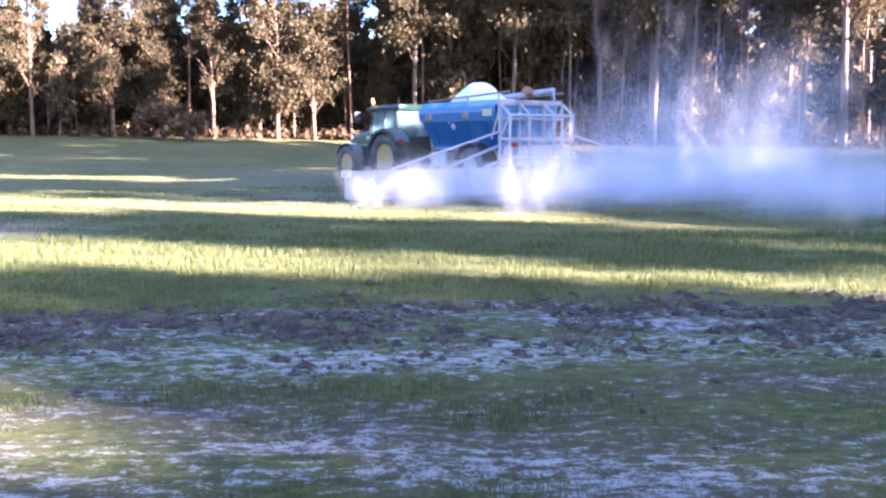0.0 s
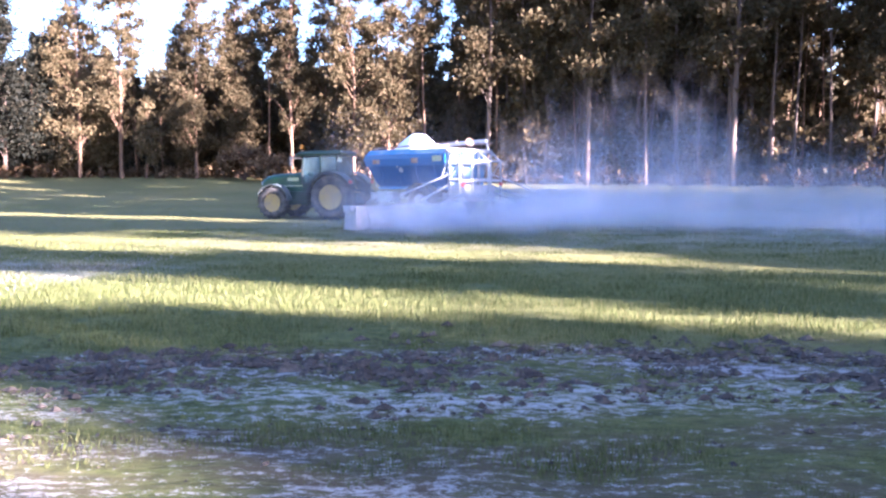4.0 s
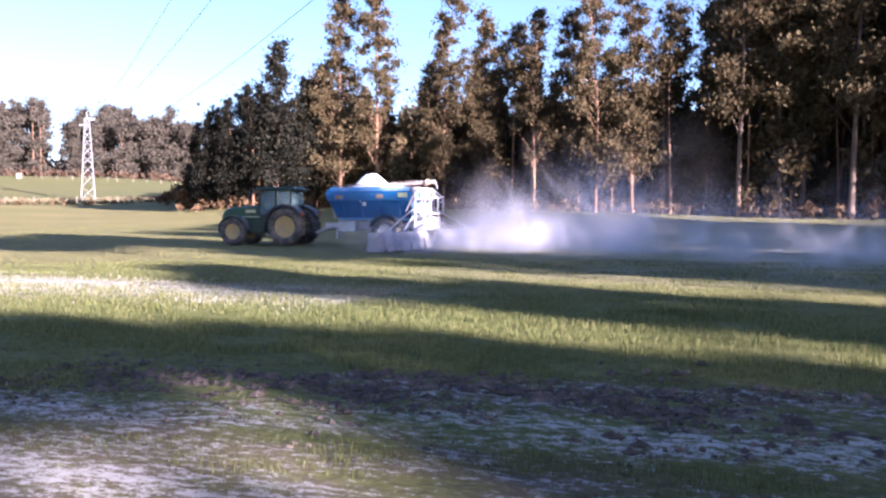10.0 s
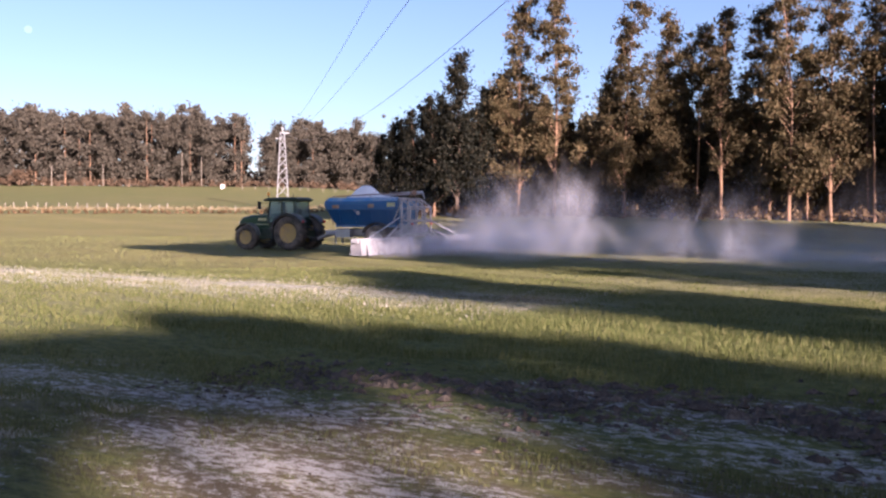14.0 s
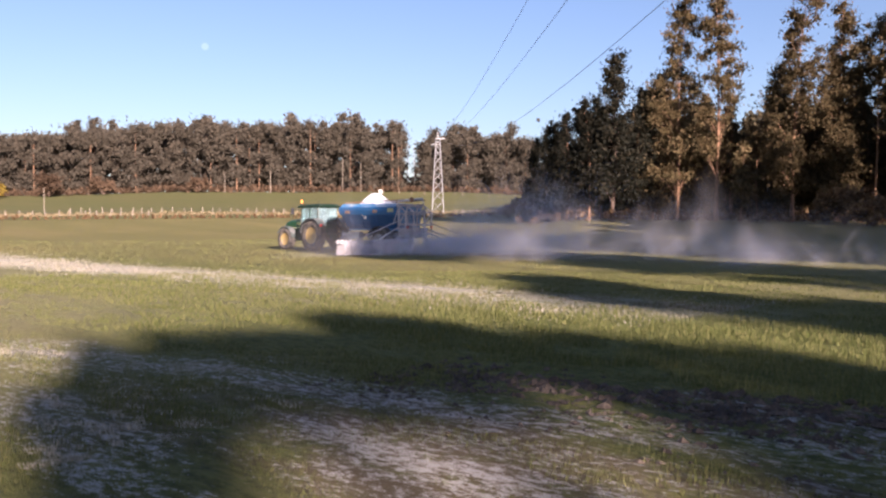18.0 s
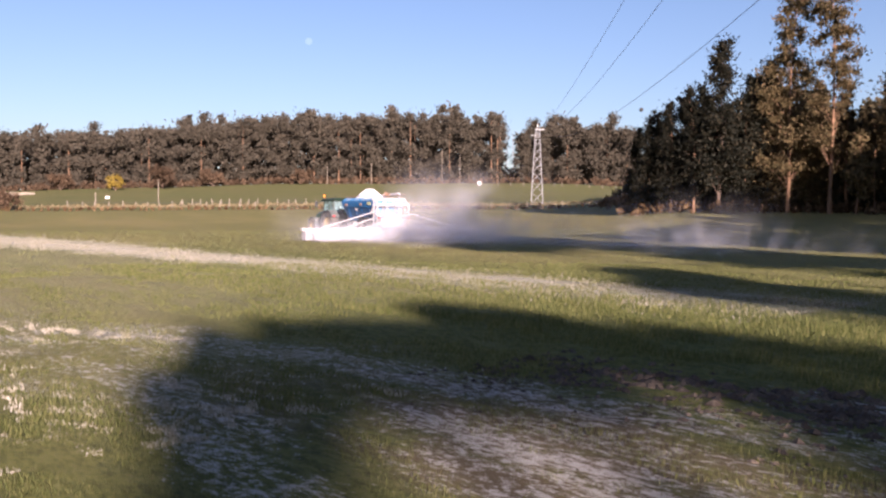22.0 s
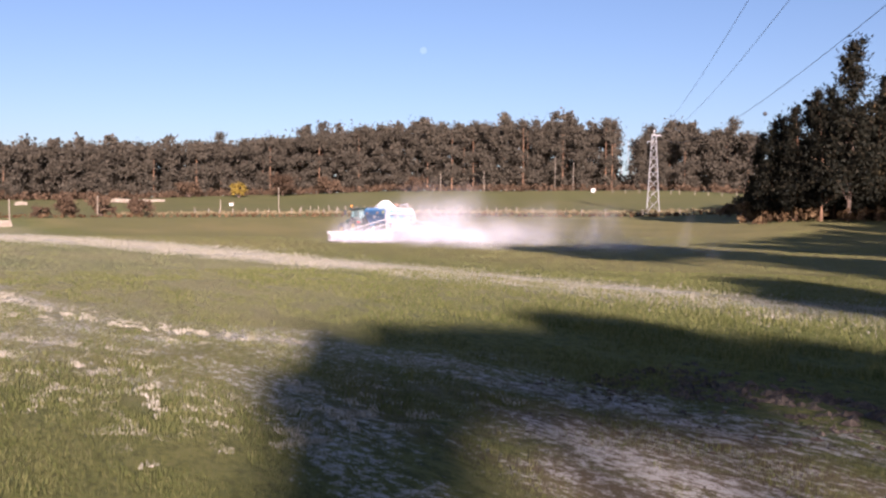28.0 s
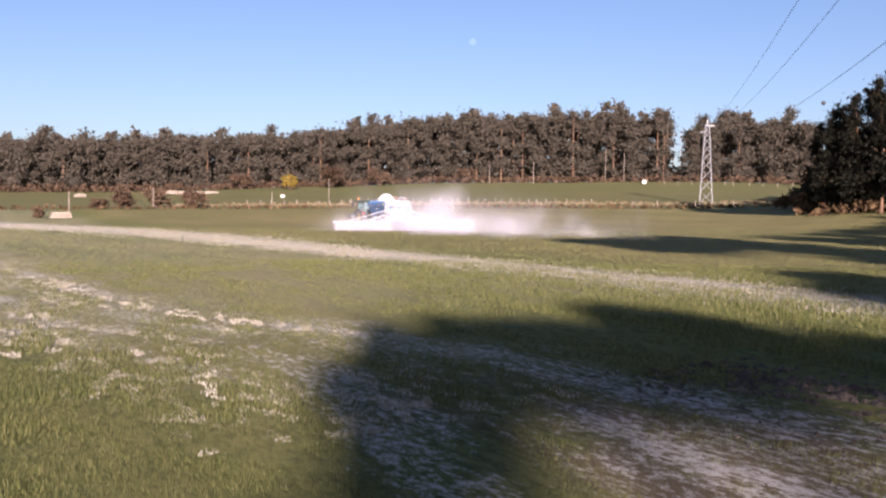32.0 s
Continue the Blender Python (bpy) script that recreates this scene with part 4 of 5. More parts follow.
def moon():
    m, n, k, b = shader("pale_day_moon")
    e = n.new("ShaderNodeEmission")
    e.inputs["Color"].default_value, e.inputs["Strength"].default_value = (1.0, 0.92, 0.90, 1), 0.02
    add = n.new("ShaderNodeAddShader")
    k.new(e.outputs[0], add.inputs[0])
    k.new(n.new("ShaderNodeBsdfTransparent").outputs[0], add.inputs[1])
    k.new(add.outputs[0], n["Material Output"].inputs["Surface"])
    x, y = at(58.3, 4300)
    ob = ball("moon", (x, y, 4300 * math.tan(radians(11.2))), 17.0, m, "faint pale day moon high over the distant wood")
    tagged(ob, "", "moon", "", "structure")


moon()

# ---- tractor ----


def wheel(parent, x, y, r, width, lugs, side):
    """A wheel as a part with tyre, lugs and rim; it turns about its own axle."""
    hub = new("wheel")
    hub.parent = parent
    hub.matrix_basis = pose(x, y, r)
    w = width / 2
    part("tyre", lathe(bmesh.new(), [(r * 0.56, -w * 0.8), (r * 0.75, -w), (r * 0.92, -w * 0.97), (r * 0.965, -w * 0.6), (r * 0.97, w * 0.6), (r * 0.92, w * 0.97), (r * 0.75, w), (r * 0.56, w * 0.8)], 40, True), TYRE, hub, "", 0, True)
    bm = bmesh.new()
    for i in range(lugs):
        for s in (-1, 1):
            t = 2 * math.pi * (i + (0.5 if s > 0 else 0)) / lugs
            m = Matrix.Rotation(t, 4, "X")
            k = Matrix.Rotation(s * 0.6, 4, "Z")
            n0 = len(bm.verts)
            box(bm, -0.035, 0.035, 0.0, w * 1.15, 0, 0.04)
            bm.verts.ensure_lookup_table()
            for v in bm.verts[n0:]:
                p = k @ (v.co if s < 0 else Vector((v.co.x, v.co.y, v.co.z)))
                v.co = m @ Vector((s * (p.y * 0.95), p.x + 0.0, r * 0.955 + p.z))
    part("tread", bm, TYRE, hub)
    part("rim", lathe(bmesh.new(), [(r * 0.57, -w * 0.75), (r * 0.60, -w * 0.82), (r * 0.53, -w * 0.75), (r * 0.48, -w * 0.25), (r * 0.22, -w * 0.20), (r * 0.20, -w * 0.45), (r * 0.02, -w * 0.5), (r * 0.02, w * 0.5), (r * 0.20, w * 0.45), (r * 0.22, w * 0.20), (r * 0.48, w * 0.25), (r * 0.53, w * 0.75), (r * 0.60, w * 0.82), (r * 0.57, w * 0.75)], 32), YELLOW if lugs else STEEL, hub, "yellow steel rim" if lugs else "steel rim", 0, True)
    bm = bmesh.new()
    for i in range(8):
        t = 2 * math.pi * i / 8
        for s in (-1, 1):
            rod(bm, (s * w * 0.2, r * 0.33 * math.cos(t), r * 0.33 * math.sin(t)), (s * w * 0.34, r * 0.33 * math.cos(t), r * 0.33 * math.sin(t)), 0.035, None, 6)
    part("bolt_ring", bm, BLACK, hub)
    return hub


def arch(x0, x1, y, z, r, a0, a1, thick, n=12):
    """A curved mudguard over a wheel."""
    bm = bmesh.new()
    rings = []
    for i in range(n + 1):
        t = radians(a0 + (a1 - a0) * i / n)
        c, s = math.cos(t), math.sin(t)
        rings.append([(x0, y + r * c, z + r * s), (x1, y + r * c, z + r * s), (x1, y + (r + thick) * c, z + (r + thick) * s), (x0, y + (r + thick) * c, z + (r + thick) * s)])
    return loft(bm, rings)


def make_tractor():
    t = new("tractor")
    wheels = []
    for s in (-1, 1):
        wheels.append((wheel(t, s * 0.93, 0.0, 0.88, 0.52, 22, s), 0.88))
        wheels.append((wheel(t, s * 0.90, 2.62, 0.65, 0.42, 18, s), 0.65))
        guard = part("mudguard", arch(s * 0.64, s * 1.22, 0.02, 0.90, 0.95, 8, 148, 0.05), FENDER, t, "dusty grey rounded rear mudguard")
        part("mudguard_lip", arch(s * 1.20, s * 1.24, 0.02, 0.90, 0.90, 8, 148, 0.10), BLACK, guard)
        part("mudguard", arch(s * 0.70, s * 1.13, 2.60, 0.65, 0.72, 28, 172, 0.035), FENDER, t, "dusty grey front mudguard")
        part("mudguard_stay", bar((s * 0.55, 2.62, 0.9), (s * 0.9, 2.62, 1.38), 0.03), BLACK, t)
        for z, w in ((0.42, 1.02), (0.70, 0.96), (0.98, 0.90)):
            part("step", cube(s * 0.66, s * w, 1.05, 1.50, z, z + 0.04), BLACK, t)
        part("step_side", cube(s * 0.90, s * 0.94, 1.04, 1.08, 0.42, 1.40), BLACK, t)
        part("side_tank", cube(s * 0.42, s * 0.80, 1.20, 2.02, 0.58, 1.10), DARK_GREEN, t, "dark green fuel tank", 0.08)
        part("tail_light", cube(s * 0.98, s * 1.16, -0.88, -0.83, 1.42, 1.54), RED, t, "red tail light")
        part("work_light", cube(s * 0.50, s * 0.70, -0.30, -0.24, 2.56, 2.66), STEEL, t)
        part("headlight", cube(s * 0.10, s * 0.34, 3.47, 3.52, 1.34, 1.48), LIMED, t, "clear headlight", 0.02)
        arm = part("mirror_arm", bar((s * 0.74, 1.45, 2.42), (s * 1.16, 1.68, 2.44), 0.022), BLACK, t)
        part("mirror", cube(s * 1.06, s * 1.28, 1.66, 1.72, 2.12, 2.50), BLACK, arm, "", 0.03)
        decal = part("name_stripe", cube(s * 0.425, s * 0.437, 1.45, 3.1, 1.30, 1.35), DECAL, t, "yellow stripe")
        part("stripe_block", cube(s * 0.43, s * 0.442, 1.75, 2.25, 1.52, 1.66), DECAL, decal, "pale plain maker's panel")
        part("side_grille", cube(s * 0.40, s * 0.432, 2.35, 3.10, 1.10, 1.26), BLACK, t)
        part("grab_rail", bar((s * 0.78, 1.42, 1.45), (s * 0.78, 1.42, 2.05), 0.018), BLACK, t)
    # bonnet, nearly level, with a rounded nose
    ring = lambda y, w, z0, z1: [(-w, y, z0), (w, y, z0), (w, y, z1 - 0.16), (w * 0.88, y, z1 - 0.05), (w * 0.6, y, z1), (-w * 0.6, y, z1), (-w * 0.88, y, z1 - 0.05), (-w, y, z1 - 0.16)]
    part("bonnet", loft(bmesh.new(), [ring(1.42, 0.43, 1.0, 1.88), ring(2.2, 0.43, 0.98, 1.85), ring(2.9, 0.42, 0.95, 1.79), ring(3.28, 0.40, 0.95, 1.71), ring(3.44, 0.37, 0.98, 1.60), ring(3.50, 0.33, 1.02, 1.48)]), GREEN, t, "nearly level green bonnet")
    part("grille", cube(-0.28, 0.28, 3.48, 3.53, 1.02, 1.32), BLACK, t)
    part("chassis", cube(-0.30, 0.30, -0.75, 3.3, 0.58, 1.02), DARK_GREEN, t, "", 0.04)
    part("front_axle", cube(-0.85, 0.85, 2.50, 2.74, 0.52, 0.78), DARK_GREEN, t, "", 0.03)
    part("rear_axle", bar((-0.8, 0, 0.88), (0.8, 0, 0.88), 0.17, 12), DARK_GREEN, t)
    for i in range(6):
        part("front_weight", cube(-0.30 + 0.1 * i, -0.21 + 0.1 * i, 3.42, 3.74, 0.60, 0.98), BLACK, t, "", 0.02)
    exhaust = part("exhaust", bar((0.46, 1.55, 1.4), (0.46, 1.55, 2.60), 0.055, 10), BLACK, t)
    part("exhaust_tip", bar((0.46, 1.55, 2.60), (0.46, 1.47, 2.74), 0.05, 10), BLACK, exhaust)
    # cab
    part("cab_floor", cube(-0.64, 0.64, -0.20, 1.46, 1.02, 1.40), DARK_GREEN, t, "", 0.05)
    part("rear_panel", cube(-0.64, 0.64, -0.30, -0.14, 1.10, 1.62), DARK_GREEN, t, "", 0.03)
    for s in (-1, 1):
        for y0, y1 in ((1.46, 1.36), (0.62, 0.60), (-0.16, -0.10)):
            part("cab_post", bar((s * 0.72, y0, 1.38), (s * 0.69, y1, 2.54), 0.05, 6), DARK_GREEN, t)
        window = part("side_window", cube(s * 0.712, s * 0.722, 0.66, 1.40, 1.42, 2.50), GLASS, t, "tinted door glass")
        window.visible_shadow = False
        part("window_bar", bar((s * 0.73, 0.64, 1.42), (s * 0.73, 1.42, 1.42), 0.025), BLACK, window)
        part("door_handle", cube(s * 0.725, s * 0.765, 0.70, 0.84, 1.62, 1.67), BLACK, window)
        rear = part("side_window", cube(s * 0.712, s * 0.722, -0.10, 0.56, 1.78, 2.50), GLASS, t, "tinted quarter glass")
        rear.visible_shadow = False
    for y in (1.44, -0.16):
        pane = part("windscreen" if y > 0 else "rear_window", cube(-0.67, 0.67, y - 0.005, y + 0.005, 1.62, 2.50), GLASS, t, "tinted cab glass")
        pane.visible_shadow = False
    roof = part("cab_roof", loft(bmesh.new(), [[(-0.74, -0.30, 2.52), (0.74, -0.30, 2.52), (0.80, 1.62, 2.52), (-0.80, 1.62, 2.52)], [(-0.77, -0.34, 2.62), (0.77, -0.34, 2.62), (0.82, 1.68, 2.60), (-0.82, 1.68, 2.60)], [(-0.66, -0.2, 2.73), (0.66, -0.2, 2.73), (0.68, 1.44, 2.71), (-0.68, 1.44, 2.71)]]), DARK_GREEN, t, "dusty green cab roof", 0.03)
    # pale strip that paints sunlight onto the roof's front edge
    part("roof_edge", cube(-0.80, 0.80, 1.62, 1.70, 2.55, 2.61), LIMED, roof, "pale roof edge coloured as sunlit")
    for x in (-0.62, -0.4, 0.4, 0.62):
        part("roof_light", cube(x - 0.07, x + 0.07, 1.68, 1.74, 2.52, 2.60), LIMED, roof, "clear work light")
    seat = part("driver_seat", cube(-0.26, 0.26, 0.15, 0.65, 1.40, 1.66), BLACK, t, "", 0.05)
    part("seat_back", cube(-0.25, 0.25, 0.02, 0.16, 1.60, 2.15), BLACK, seat, "", 0.05)
    column = part("steering_column", bar((0, 1.25, 1.4), (0, 1.02, 1.86), 0.05), BLACK, t)
    part("steering_wheel", lathe(bmesh.new(), [(0.17, -0.015), (0.20, -0.02), (0.20, 0.02), (0.17, 0.015)], 20, True), BLACK, column).matrix_basis = pose(0, 1.0, 1.9, 0, -62, 90)
    part("dashboard", cube(-0.40, 0.40, 1.22, 1.40, 1.40, 1.74), BLACK, t, "", 0.04)
    beacon = part("beacon", bar((-0.66, 1.46, 2.80), (-0.66, 1.46, 2.98), 0.06, 10), AMBER, t, "amber beacon light")
    part("beacon_stem", bar((-0.66, 1.46, 2.62), (-0.66, 1.46, 2.82), 0.022), BLACK, beacon)
    part("antenna", bar((-0.45, 0.1, 2.70), (-0.45, 0.1, 2.95), 0.014, 4), BLACK, t)
    part("hitch", cube(-0.10, 0.10, -1.12, -0.6, 0.46, 0.58), BLACK, t)
    for s in (-1, 1):
        part("lift_arm", bar((s * 0.38, -0.55, 0.7), (s * 0.45, -1.15, 0.62), 0.045), BLACK, t)
        part("hose", bar((s * 0.16, -0.30, 1.25), (s * 0.10, -1.30, 0.95), 0.022, 5), BLACK, t)
    tagged(t, "dusty green farm tractor with yellow wheel rims and glazed cab", "tractor")
    return t, wheels


# ---- lime spreader ----


def make_spreader():
    p = new("lime_spreader")
    wheels = []
    for s in (-1, 1):
        wheels.append((wheel(p, s * 0.98, 0.0, 0.66, 0.5, 0, s), 0.66))
        part("mudguard", arch(s * 0.72, s * 1.26, 0.0, 0.66, 0.74, 20, 160, 0.04), BLACK, p, "dark mudguard")
        part("chassis_beam", cube(s * 0.40, s * 0.55, -1.4, 3.2, 0.86, 1.06), LIMED, p)
        part("drawbar", bar((s * 0.45, 2.9, 0.92), (0, 4.05, 0.58), 0.075, 6), LIMED, p)
        box_ = part("tool_box", cube(s * 0.62, s * 0.98, 1.55, 2.35, 0.70, 1.10), STEEL, p, "grey metal tool box", 0.03)
        part("box_lid", cube(s * 0.60, s * 1.0, 1.53, 2.37, 1.10, 1.14), STEEL, box_)
        part("prop_leg", bar((s * 0.35, 2.75, 0.9), (s * 0.35, 2.75, 0.35), 0.05), LIMED, p)
        part("rail", bar((s * 0.98, -1.6, 2.86), (s * 0.98, 2.55, 2.72), 0.03), RUST, p, "rusty top rail")
        for y in (-1.1, 0.4, 2.4):
            part("rail_post", bar((s * 0.98, y, 2.60), (s * 0.98, y, 2.72 + 0.035 * (2.55 - y)), 0.02, 5), RUST, p)
        # printed marks on the flank, as plain shapes
        part("flank_mark", cube(s * 1.175, s * 1.192, -1.05, -0.62, 2.20, 2.40), DECAL, p, "yellow label")
        part("flank_mark", cube(s * 1.175, s * 1.190, 0.10, 0.42, 2.16, 2.34), RUST, p, "faded orange label")
        part("flank_mark", cube(s * 1.175, s * 1.190, 2.05, 2.42, 2.14, 2.30), RUST, p, "faded orange label")
        blot = bmesh.new()
        rod(blot, (s * 1.00, 1.05, 1.93), (s * 1.08, 1.05, 1.90), 0.13, 0.09, 7)
        rod(blot, (s * 1.00, 1.20, 2.06), (s * 1.12, 1.22, 2.04), 0.07, 0.05, 5)
        part("white_badge", blot, LIMED, p, "white badge")
    part("axle", bar((-0.9, 0, 0.66), (0.9, 0, 0.66), 0.08, 10), BLACK, p)
    part("drawbar_eye", cube(-0.10, 0.10, 3.95, 4.25, 0.50, 0.64), BLACK, p)
    # hopper: upper band with a bevelled shoulder and pointed front, tapering lower half coloured as shaded
    def ring(z, w, y0, y1, nose=0.0):
        return [(-w, y0, z), (w, y0, z), (w, y1, z), (w * 0.5, y1 + nose, z), (-w * 0.5, y1 + nose, z), (-w, y1, z)]
    part("hopper", loft(bmesh.new(), [ring(1.30, 0.80, -0.95, 2.40), ring(1.42, 0.86, -1.0, 2.52, 0.04), ring(2.06, 1.10, -1.10, 2.78, 0.08)]), BLUE_SHADED, p, "blue tapering hopper", 0.02)
    part("hopper_sill", loft(bmesh.new(), [ring(1.20, 0.80, -1.0, 2.46), ring(1.30, 0.84, -1.0, 2.50)]), BLUE_PALE, p, "pale dusted sill under the hopper", 0.015)
    wall = bmesh.new()
    loft(wall, [ring(2.06, 1.15, -1.15, 2.82, 0.10), ring(2.32, 1.18, -1.18, 2.90, 0.10), ring(2.48, 1.16, -1.18, 2.86, 0.08), ring(2.64, 1.02, -1.12, 2.74, 0.05), ring(2.62, 0.96, -1.06, 2.68, 0.04), ring(2.40, 0.94, -1.04, 2.62, 0.04)])
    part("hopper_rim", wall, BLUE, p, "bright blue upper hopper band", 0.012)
    for s in (-1, 1):
        part("shoulder_strip", loft(bmesh.new(), [[(s * 1.168, y, 2.475), (s * 1.02, y, 2.645), (s * 1.03, y, 2.66), (s * 1.18, y, 2.485)] for y in (-1.15, 2.70)]), BLUE_PALE, p, "lime-dusted sloping shoulder")
        for y in (-0.6, 0.3, 1.2, 2.1):
            part("rib", bar((s * 1.08, y, 2.06), (s * 0.86, y, 1.40), 0.035, 4), BLUE_SHADED, p)
        part("ladder_side", bar((s * 0.80, 2.60, 1.25), (s * 0.98, 2.86, 2.55), 0.025, 5), STEEL, p)
    # heap of lime showing over the rim
    rng = np.random.default_rng(3)
    bm = bmesh.new()
    nx, ny = 12, 30
    grid = {}
    for i in range(nx + 1):
        for j in range(ny + 1):
            x, y = -0.92 + 1.84 * i / nx, -1.0 + 3.6 * j / ny
            peak = 0.62 * math.exp(-(abs(y - 1.2) / 0.62) ** 2.6) + 0.16 * math.exp(-((y - 0.2) / 1.3) ** 2)
            z = 2.46 + (peak + 0.12) * max(0.0, 1 - (x / 0.93) ** 2) ** 0.8 + 0.05 * noise.noise(Vector((x * 3, y * 3, 1)))
            grid[i, j] = bm.verts.new((x, y, z))
    for i in range(nx):
        for j in range(ny):
            bm.faces.new((grid[i, j], grid[i + 1, j], grid[i + 1, j + 1], grid[i, j + 1]))
    part("lime_heap", bm, POWDER, p, "white heap of powdered lime", 0, True)
    roll = part("tarpaulin_roll", bar((0.55, -1.7, 2.93), (0.55, 2.6, 2.74), 0.07, 10), LIMED, p, "rolled pale tarpaulin")
    part("roll_crank", bar((0.55, -1.7, 2.93), (0.45, -1.85, 2.6), 0.03), STEEL, roll)
    part("auger_motor", bar((-0.1, -1.45, 2.84), (-0.5, -1.75, 2.88), 0.13, 10), RUST, p, "lime-crusted rusty motor")
    # rear frame with ladder
    frame_ = part("rear_frame", cube(-1.20, 1.20, -1.34, -1.26, 2.50, 2.64), LIMED, p)
    part("rear_plate", loft(bmesh.new(), [[(-0.90, -1.22, 1.25), (0.90, -1.22, 1.25), (0.90, -1.14, 1.25), (-0.90, -1.14, 1.25)], [(-1.10, -1.28, 2.52), (1.10, -1.28, 2.52), (1.10, -1.20, 2.52), (-1.10, -1.20, 2.52)]]), REAR_BLUE, p, "lime-caked blue rear wall")
    for x in (-1.15, -0.45, 0.45, 1.15):
        part("frame_post", bar((x, -1.40, 0.75), (x, -1.40, 2.58), 0.05, 6), LIMED, frame_)
        part("frame_stay", bar((x, -1.40, 1.55), (x, -1.86, 1.50), 0.04, 5), LIMED, frame_)
        part("frame_post", bar((x, -1.86, 0.80), (x, -1.86, 2.20), 0.045, 6), LIMED, frame_)
        part("frame_stay", bar((x, -1.40, 2.55), (x, -1.86, 2.20), 0.04, 5), LIMED, frame_)
    for y, z in ((-1.40, 1.55), (-1.86, 1.50), (-1.86, 2.20), (-1.40, 2.1), (-1.86, 1.0)):
        part("frame_rail", bar((-1.2, y, z), (1.2, y, z), 0.045, 6), LIMED, frame_)
    for s in (-1, 1):
        part("frame_brace", bar((s * 1.15, -1.40, 1.55), (s * 1.15, -1.86, 2.20), 0.03, 5), LIMED, frame_)
        part("side_gusset", bar((s * 1.10, -0.95, 1.55), (s * 1.15, -1.40, 2.45), 0.035, 5), LIMED, frame_)
    part("spreading_box", cube(-0.85, 0.85, -1.85, -1.15, 0.80, 1.35), LIMED, p, "lime-caked spreading box", 0.04)
    part("tail_light", cube(-1.15, -0.98, -1.95, -1.91, 1.32, 1.44), RED, p, "red tail light")
    part("tail_light", cube(0.98, 1.15, -1.95, -1.91, 1.32, 1.44), RED, p, "red tail light")
    # boom wings with hanging cloth
    y = -1.72
    for s in (-1, 1):
        wing = part("boom", cube(s * 0.9, s * 6.08, y - 0.10, y + 0.10, 0.64, 0.76), LIMED, p, "long white boom wing", 0.015)
        part("boom_cap", cube(s * 6.08, s * 6.24, y - 0.16, y + 0.16, 0.60, 0.78), LIMED, wing, "", 0.02)
        part("auger_tube", bar((s * 0.9, y, 0.55), (s * 6.05, y, 0.55), 0.09, 10), LIMED, wing)
        for i in range(10):
            x0 = 0.92 + i * 0.516
            for side in (-0.17, 0.17):
                lean = 0.05 * math.sin(2.3 * i + s)
                sheet = loft(bmesh.new(), [[(s * x0, y + side - 0.008, 0.68), (s * (x0 + 0.50), y + side - 0.008, 0.68), (s * (x0 + 0.50), y + side + 0.008, 0.68), (s * x0, y + side + 0.008, 0.68)], [(s * x0, y + side * 1.35 + lean - 0.008, 0.40), (s * (x0 + 0.50), y + side * 1.35 + lean * 0.4 - 0.008, 0.40), (s * (x0 + 0.50), y + side * 1.35 + lean * 0.4 + 0.008, 0.40), (s * x0, y + side * 1.35 + lean + 0.008, 0.40)], [(s * x0, y + side * 1.8 + lean * 2, 0.05), (s * (x0 + 0.505), y + side * 1.8 + lean, 0.04), (s * (x0 + 0.505), y + side * 1.8 + lean + 0.016, 0.04), (s * x0, y + side * 1.8 + lean * 2 + 0.016, 0.05)]])
                part("curtain", sheet, CLOTH, wing, "hanging white cloth curtain")
        part("end_curtain", cube(s * 6.08, s * 6.095, y - 0.25, y + 0.25, 0.05, 0.72), CLOTH, wing, "hanging white cloth curtain")
        part("stay_rod", bar((s * 1.15, -1.40, 1.75), (s * 4.9, y, 0.78), 0.035, 5), LIMED, p)
        part("stay_rod", bar((s * 1.15, -1.30, 1.35), (s * 3.2, y, 0.78), 0.045, 5), LIMED, p)
        part("fold_ram", bar((s * 0.7, -1.82, 1.1), (s * 2.0, y - 0.1, 0.78), 0.05, 6), STEEL, p)
    tagged(p, "blue lime spreader trailer with white rear frame and wide curtained boom", "spreader")
    return p, wheels


RIG = 1.0
tractor, tractor_wheels = make_tractor()
spreader, spreader_wheels = make_spreader()
tractor.scale = spreader.scale = (RIG, RIG, RIG)

# ---- airborne lime dust ----


